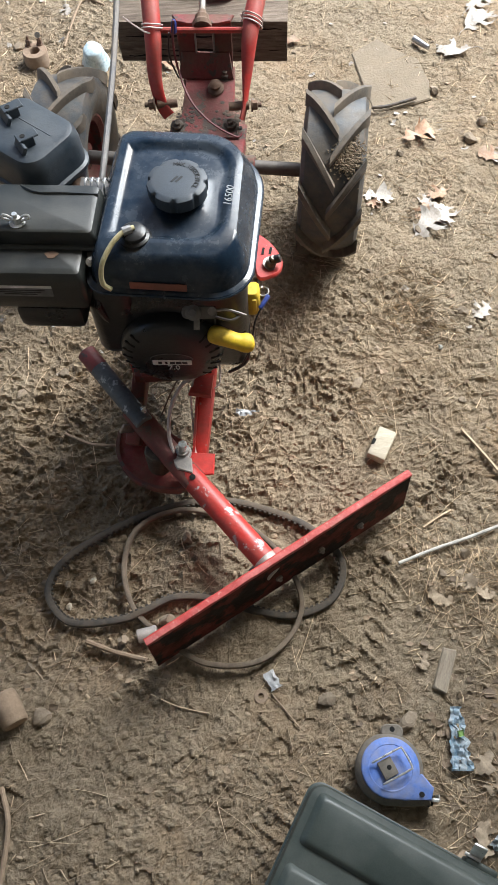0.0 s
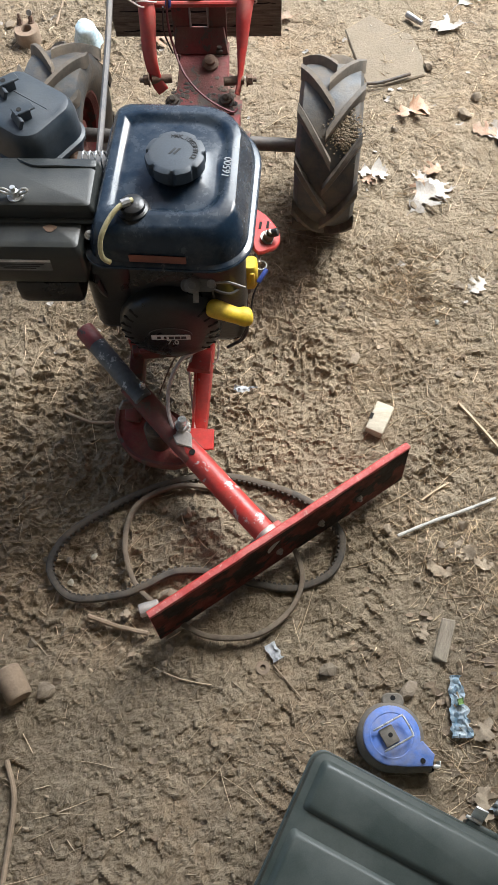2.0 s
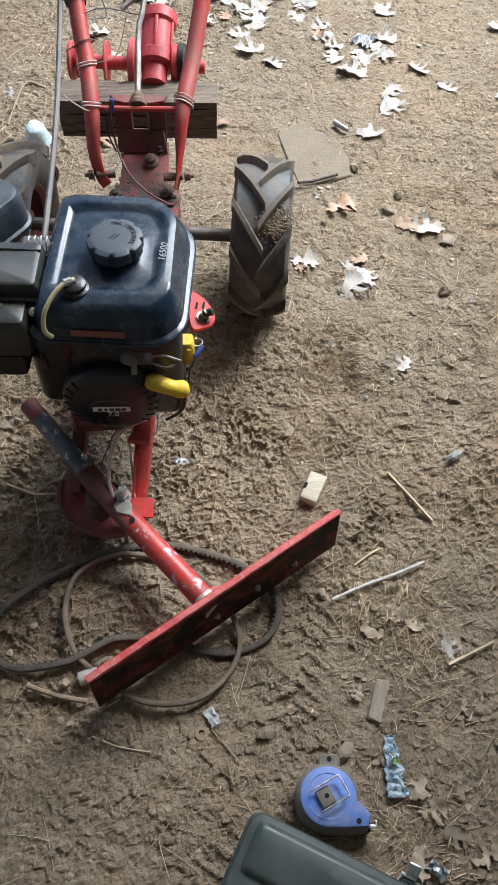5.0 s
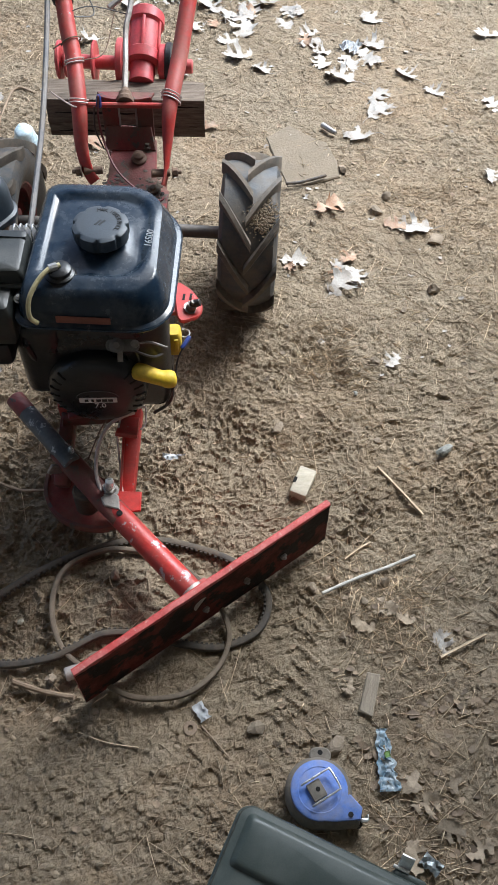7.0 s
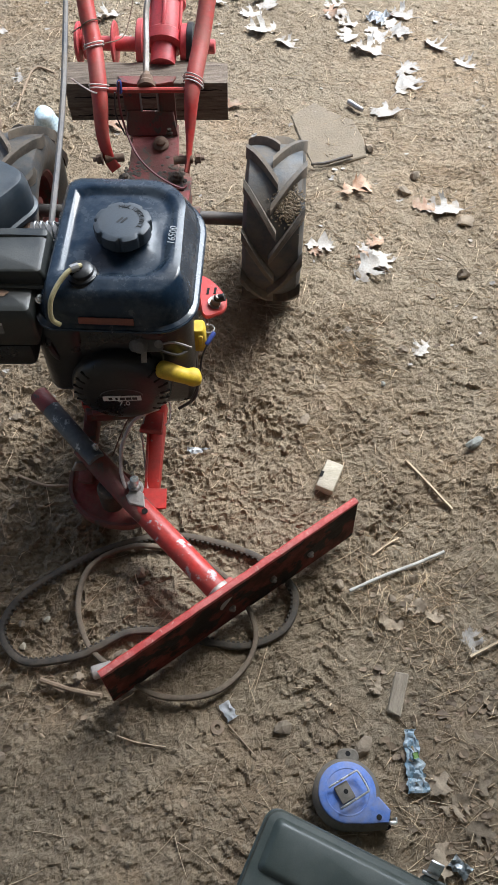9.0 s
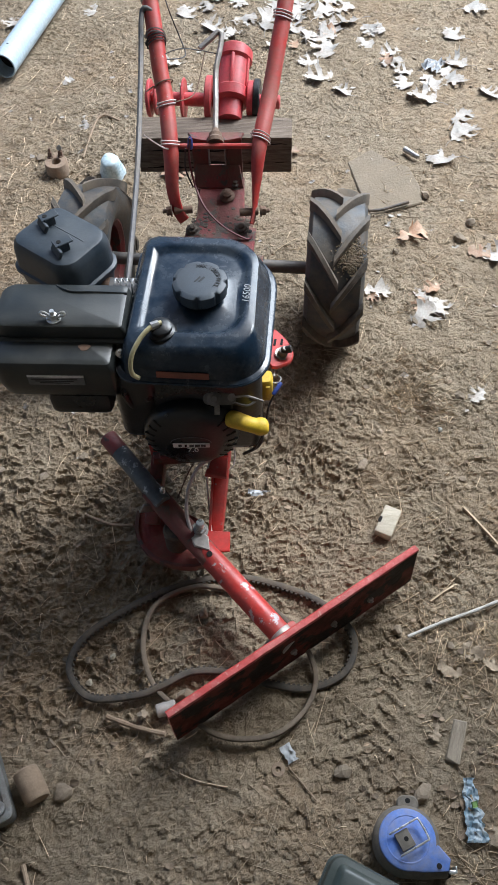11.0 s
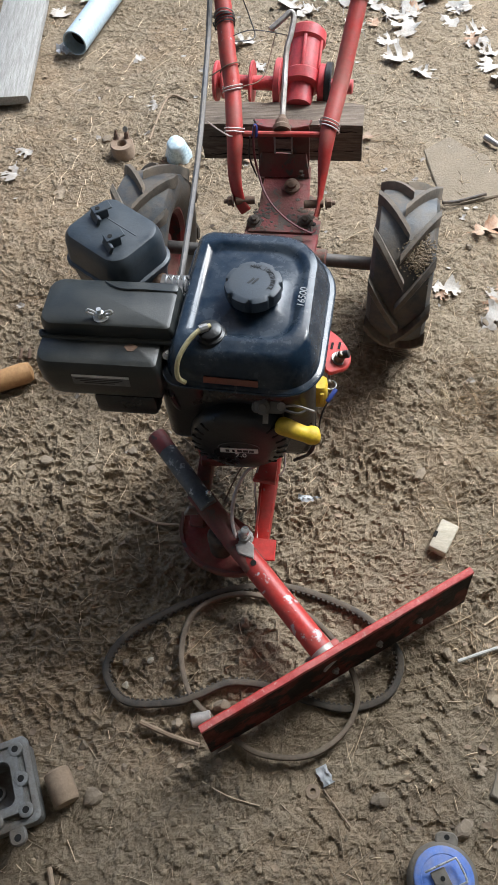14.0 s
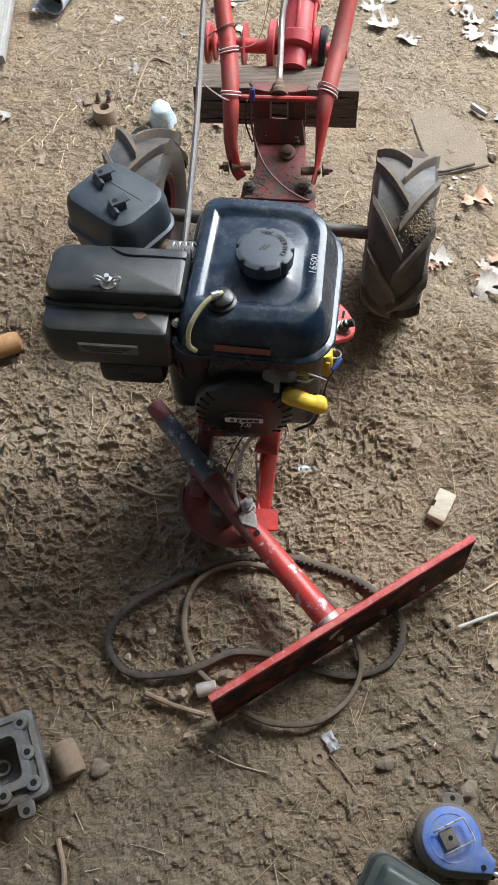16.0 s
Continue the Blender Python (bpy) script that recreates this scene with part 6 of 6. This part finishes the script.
angular.matrix_world = pose(0.533, 0.452, gz(0.533, 0.452) + 0.006, 0, 0, 35) @ Matrix.Diagonal((1.25, 0.75, 1.0, 1.0))
tagged(angular, "angular dark grey stone lying on dirt", "stone", "stones on the dirt floor")
for i, (x, y, s) in enumerate(((-0.333, 0.151, 0.009), (0.388, 0.622, 0.008), (0.49, 0.70, 0.008), (-0.29, 0.19, 0.007))):
    st = new("pebble", rock_mesh("pebble", 300 + i, s, GREY_STONE if i == 1 else PALE_WOOD, 0.6))
    st.matrix_basis = pose(x, y, gz(x, y) + s * 0.3, 0, 0, i * 71)
    tagged(st, "small pale pebble on dirt", "pebble", "pale pebbles")


# oak leaves
LOBES = [(0.015, -0.46), (0.05, -0.37), (0.15, -0.35), (0.25, -0.27), (0.18, -0.26), (0.18, -0.19), (0.055, -0.19), (0.035, -0.10), (0.09, -0.06), (0.23, -0.04), (0.29, 0.02), (0.44, 0.10), (0.30, 0.09), (0.33, 0.21), (0.19, 0.10), (0.06, 0.07), (0.04, 0.17), (0.10, 0.22), (0.21, 0.26), (0.30, 0.35), (0.19, 0.34), (0.17, 0.43), (0.09, 0.33), (0.045, 0.37), (0.08, 0.45), (0.025, 0.45)]


def leaf_mesh(seed, material):
    """Deeply lobed oak leaf: two halves along a midrib, curled as it dried."""
    rg = random.Random(seed)
    L = 0.086 * rg.uniform(0.85, 1.2)
    curl, arch, twist = rg.uniform(-0.2, 0.9), rg.uniform(-0.3, 0.5), rg.uniform(-0.3, 0.3)
    ph = Vector((rg.uniform(0, 60), rg.uniform(0, 60), 0))
    bm = bmesh.new()
    rib = [bm.verts.new((0.012 * math.sin(seed + 5 * t), t, 0)) for t in (-0.5, -0.38, -0.19, -0.1, 0.09, 0.18, 0.33, 0.40, 0.54)]
    for side in (-1, 1):
        grow, slide = rg.uniform(0.85, 1.15), rg.uniform(-0.035, 0.035)
        edge = [bm.verts.new((side * x * grow * rg.uniform(0.86, 1.14), y + slide * (1 - abs(2 * y) ** 2) + rg.uniform(-0.012, 0.012), 0)) for x, y in LOBES]
        bm.faces.new(rib + edge[::-1])
    bmesh.ops.triangulate(bm, faces=bm.faces[:])
    bmesh.ops.subdivide_edges(bm, edges=bm.edges[:], cuts=1)
    for v in bm.verts:
        x, y = v.co.x * L, v.co.y * L
        z = curl * x * x / L + arch * y * y / L * 0.6 + twist * x * y / L * 0.8 + 0.007 * noise.noise(Vector((x * 42, y * 42, 0)) + ph) + 0.3 * max(0, abs(x) - 0.22 * L) * (curl + 0.3)
        v.co = Vector((x, y, z))
    lo = min(v.co.z for v in bm.verts)
    for v in bm.verts:
        v.co.z -= lo
    foot = min(bm.verts, key=lambda v: v.co.y).co.copy()
    z0 = foot.z
    sweep([foot, Vector((0.003, -0.62 * L, z0 + 0.002)), Vector((0.008, -0.75 * L, 0.002))], circle(0.0009, 4), bm=bm)
    me = bpy.data.meshes.new("oak_leaf")
    bm.to_mesh(me)
    bm.free()
    me.materials.append(material)
    me.shade_smooth()
    me.set_sharp_from_angle(angle=radians(40))
    return me


PALE = [leaf_mesh(i, LEAF) for i in range(9)]
TAWNY = [leaf_mesh(40 + i, BROWN_LEAF) for i in range(4)]
LEAVES = [(0.304, 1.932, 1.1), (0.535, 1.869, 1.1), (0.585, 1.79, 1.0), (0.675, 1.681, 1.1), (0.581, 1.512, 1.2), (0.663, 1.606, 1.1), (0.847, 1.696, 0.8), (1.10, 2.0, 1.1), (0.645, 1.128, 1.2), (0.323, 1.035, 0.75), (0.466, 0.967, 1.0), (0.421, 0.94, 0.9), (0.43, 1.012, 0.7),
          (0.754, 2.116, 1.1), (0.487, 2.168, 0.9), (0.785, 1.79, 0.9), (0.528, 1.98, 0.9), (0.56, 1.93, 0.9), (0.338, 2.144, 1.0), (0.191, 2.102, 1.1), (0.49, 0.71, 0.5), (0.427, 0.066, 0.7), (-0.08, 2.35, 1.1), (0.0, 2.25, 1.2), (0.05, 2.2, 1.0), (0.1, 2.28, 1.1), (0.2, 2.35, 1.2), (0.23, 2.42, 1.1),
          (0.3, 2.15, 1.1), (0.33, 2.08, 1.1), (0.28, 2.02, 1.0), (0.37, 2.2, 1.1), (0.42, 2.23, 1.2), (0.28, 2.3, 1.2), (0.52, 2.17, 0.9), (0.36, 1.85, 0.9), (0.54, 2.05, 0.8), (0.66, 1.92, 1.0), (0.72, 1.96, 0.9), (-0.40, 1.77, 0.6), (-0.73, 2.28, 1.0), (-0.66, 2.36, 1.0), (-0.62, 2.2, 0.9), (-0.40, 2.4, 0.9),
          (-0.46, 2.0, 0.6), (0.58, 2.4, 1.0), (0.66, 2.45, 1.0), (0.46, 2.42, 1.0), (0.15, 2.5, 1.1), (0.02, 2.45, 1.1), (0.85, 2.25, 1.0), (0.93, 2.4, 1.0), (0.40, 2.36, 1.1), (0.33, 2.42, 1.1), (0.25, 2.22, 1.1), (0.46, 2.1, 0.9), (-0.15, 2.05, 0.8), (-0.1, 1.93, 0.8), (0.02, 1.95, 0.7), (0.12, 1.85, 0.8), (-0.3, 2.55, 1.0), (0.6, 2.6, 1.0),
          (0.36, 2.28, 1.2), (0.31, 2.36, 1.1), (0.43, 2.3, 1.0), (0.18, 2.25, 1.1), (-0.02, 2.38, 1.0), (0.08, 2.4, 1.1), (0.69, 1.86, 1.0), (0.62, 1.86, 0.9), (-0.76, 1.5, 0.9), (0.90, 1.30, 0.8), (1.0, 1.62, 0.9), (-0.82, 2.1, 0.9), (-0.88, 2.3, 1.0), (-0.74, 1.585, 0.8)]
rg = random.Random(77)
for i, (x, y, s) in enumerate(LEAVES):
    lf = new("oak_leaf", PALE[i % 9])
    lf.matrix_basis = pose(x, y, gz(x, y) + 0.002, rg.uniform(-8, 8), rg.uniform(-8, 8), rg.uniform(0, 360)) @ Matrix.Diagonal((s, s, s, 1))
    tagged(lf, "dry bleached curled oak leaf on dirt", "leaf", "fallen oak leaves")
for i, (x, y, s) in enumerate(((0.445, 1.213, 1.1), (0.168, 1.59, 0.9), (-0.15, 1.53, 0.9), (0.455, 1.03, 0.7), (0.515, 2.0, 0.8), (0.60, 1.14, 0.8), (0.42, 0.985, 0.6), (0.31, 1.01, 0.5), (0.35, 2.18, 0.9), (0.24, 2.12, 0.8))):
    lf = new("oak_leaf", TAWNY[i % 4])
    lf.matrix_basis = pose(x, y, gz(x, y) + 0.002, rg.uniform(-12, 12), rg.uniform(-12, 12), rg.uniform(0, 360)) @ Matrix.Diagonal((s, s, s, 1))
    tagged(lf, "curled orange-brown oak leaf on dirt", "leaf", "fallen oak leaves")


DULL = [leaf_mesh(60 + i, DULL_LEAF) for i in range(4)]
for i, (x, y, s) in enumerate(((0.318, -0.142, 0.62), (0.335, -0.178, 0.6), (0.297, -0.252, 0.55), (0.36, -0.22, 0.6), (0.385, -0.15, 0.5), (0.345, 0.145, 0.55), (0.298, 0.118, 0.5), (0.375, 0.12, 0.45), (0.345, -0.30, 0.55), (0.40, -0.25, 0.6), (0.25, 0.015, 0.35), (-0.62, 1.42, 0.6))):
    lf = new("oak_leaf", DULL[i % 4])
    lf.matrix_basis = pose(x, y, gz(x, y) + 0.002, rg.uniform(-14, 14), rg.uniform(-14, 14), rg.uniform(0, 360)) @ Matrix.Diagonal((s, s, s * 1.3, 1))
    tagged(lf, "dull tan curled leaf lying in litter", "leaf", "fallen oak leaves")


# ---------------------------------------------------------------- scattered stuff
def raw(name, verts, faces, material, label, category):
    me = bpy.data.meshes.new(name)
    me.from_pydata(verts, [], faces)
    me.materials.append(material)
    me.update()
    return tagged(new(name, me), label, category, kind="stuff")


def density(x, y):
    """How thickly dry needles lie at a place."""
    d = 0.35 + 1.3 * max(0, float(value_noise(x, y, 2.3, 20)) + 0.15) + 1.2 * max(0, float(value_noise(x, y, 7, 21)))
    if x > 0.2 and y < 0.75:
        d += 0.45
    if -0.35 < x < 0.12 and y < 0.5:
        d *= 0.45
    return d


def needles(count):
    rg = random.Random(8)
    verts, faces = [], []
    made = 0
    tufts = [(x, y, r) for x, y, r, k in ((0.33, 0.72, 0.045, 130), (0.385, 0.665, 0.035, 60), (0.37, 0.80, 0.05, 60), (0.24, 0.50, 0.05, 60), (0.31, 0.14, 0.06, 170), (0.385, 0.17, 0.05, 120), (0.36, 0.08, 0.06, 90), (0.31, -0.20, 0.05, 110), (0.34, -0.27, 0.05, 90), (0.27, 0.25, 0.05, 50)) for _ in range(k)]
    while made < count:
        x, y = rg.uniform(-1.05, 1.25), rg.uniform(-0.5, 2.6)
        if tufts:
            tx, ty, tr = tufts.pop()
            x, y = rg.gauss(tx, tr * 0.6), rg.gauss(ty, tr * 0.6)
        elif rg.random() > density(x, y) * (1 if y < 1.5 else 0.7):
            continue
        made += 1
        L = rg.choice((rg.uniform(0.006, 0.02), rg.uniform(0.01, 0.03), rg.uniform(0.02, 0.05), rg.uniform(0.04, 0.10)))
        a, bend = rg.uniform(0, 6.283), rg.gauss(0, 0.16)
        r = rg.uniform(0.00035, 0.00075) * (1.5 if L < 0.03 else 1)
        lift = rg.uniform(0.0, 0.0022)
        tip = rg.choice((0, 0, 0, 0, 0, rg.uniform(0, 0.006)))
        base = len(verts)
        px, py, n_ = x, y, 5
        for i in range(n_):
            s = i / (n_ - 1)
            ang = a + bend * (s - 0.5)
            z = gz(px, py) + 0.0012 + lift * math.sin(math.pi * s) + tip * s
            nxv, nyv = -math.sin(ang), math.cos(ang)
            w = r * (1 if i < n_ - 1 else 0.4)
            verts.extend(((px + nxv * w, py + nyv * w, z), (px - nxv * w, py - nyv * w, z), (px, py, z + w * 1.4)))
            px += math.cos(ang) * L / (n_ - 1)
            py += math.sin(ang) * L / (n_ - 1)
        for i in range(n_ - 1):
            b = base + 3 * i
            faces += [(b, b + 3, b + 5, b + 2), (b + 2, b + 5, b + 4, b + 1)]
    raw("pine_needles", verts, faces, STRAW, "scattered dry tan pine needles and straw", "pine needles")


def crumbs(count, name, material, label, lo, hi, seed, area, flat=(0.5, 0.9), dens=True):
    rg = random.Random(seed)
    bm = bmesh.new()
    bmesh.ops.create_icosphere(bm, subdivisions=1, radius=1.0)
    base_v = [v.co.copy() for v in bm.verts]
    base_f = [[v.index for v in f.verts] for f in bm.faces]
    bm.free()
    verts, faces = [], []
    made = 0
    while made < count:
        x, y = rg.uniform(area[0], area[1]), rg.uniform(area[2], area[3])
        if dens and rg.random() > 0.3 + max(0, 2.2 * float(value_noise(x, y, 5, seed))):
            continue
        made += 1
        s = lo + (hi - lo) * rg.random() ** 3.5
        z = gz(x, y) - s * 0.05
        f = rg.uniform(*flat)
        ax, ay, rot = rg.uniform(0.7, 1.4), rg.uniform(0.6, 1.0), rg.uniform(0, 6.283)
        c, sn = math.cos(rot), math.sin(rot)
        o = len(verts)
        for v in base_v:
            k = s * rg.uniform(0.72, 1.18)
            vx, vy = v.x * ax * k, v.y * ay * k
            verts.append((x + vx * c - vy * sn, y + vx * sn + vy * c, z + v.z * f * k))
        faces += [[o + i for i in fc] for fc in base_f]
    return raw(name, verts, faces, material, label, "dirt clods")


def litter(count, area, seed, size, material, name, label):
    """Small curled scraps of leaf and bark."""
    rg = random.Random(seed)
    verts, faces = [], []
    for _ in range(count):
        x, y = rg.uniform(area[0], area[1]), rg.uniform(area[2], area[3])
        s, a = rg.uniform(*size), rg.uniform(0, 6.283)
        z = gz(x, y) + rg.uniform(0.0006, 0.0022)
        n_ = rg.choice((5, 6, 7))
        tx, ty, cv = rg.gauss(0, 0.35), rg.gauss(0, 0.35), rg.uniform(-8, 14)
        o = len(verts)
        verts.append((x, y, z))
        for i in range(n_):
            q = a + 6.283 * i / n_
            rr = s * rg.uniform(0.45, 1.1)
            dx, dy = rr * math.cos(q), rr * math.sin(q) * 0.7
            verts.append((x + dx, y + dy, max(gz(x + dx, y + dy) + 0.0008, z + tx * dx + ty * dy + cv * rr * rr)))
        faces += [(o, o + 1 + i, o + 1 + (i + 1) % n_) for i in range(n_)]
    raw(name, verts, faces, material, label, "leaf litter")


needles(11000)
crumbs(22000, "dirt_crumbs", CLOD, "loose brown dirt crumbs and small clods", 0.0012, 0.0070, 31, (-1.0, 1.2, -0.5, 2.2), (0.3, 0.7))
crumbs(45, "dirt_clods", CLOD, "lumpy brown dirt clods", 0.006, 0.013, 33, (-0.9, 1.1, -0.45, 2.0), (0.4, 0.7))
crumbs(90, "fine_gravel", STONE, "scattered small grey-brown gravel", 0.003, 0.009, 35, (-0.9, 1.1, -0.45, 2.2), (0.5, 0.8))
litter(700, (-0.9, 1.1, -0.45, 2.3), 51, (0.003, 0.010), LITTER, "bark_bits", "small brown scraps of bark and leaf")
litter(170, (0.24, 0.60, -0.36, 0.0), 53, (0.004, 0.014), LITTER, "leaf_litter", "dark brown crumbled leaf litter")
litter(60, (0.24, 0.48, 0.02, 0.26), 55, (0.003, 0.009), LITTER, "straw_bits", "broken straw and leaf bits")
litter(160, (-0.9, 1.2, 0.6, 2.5), 57, (0.004, 0.012), LEAF, "leaf_bits", "pale broken leaf bits on dirt")
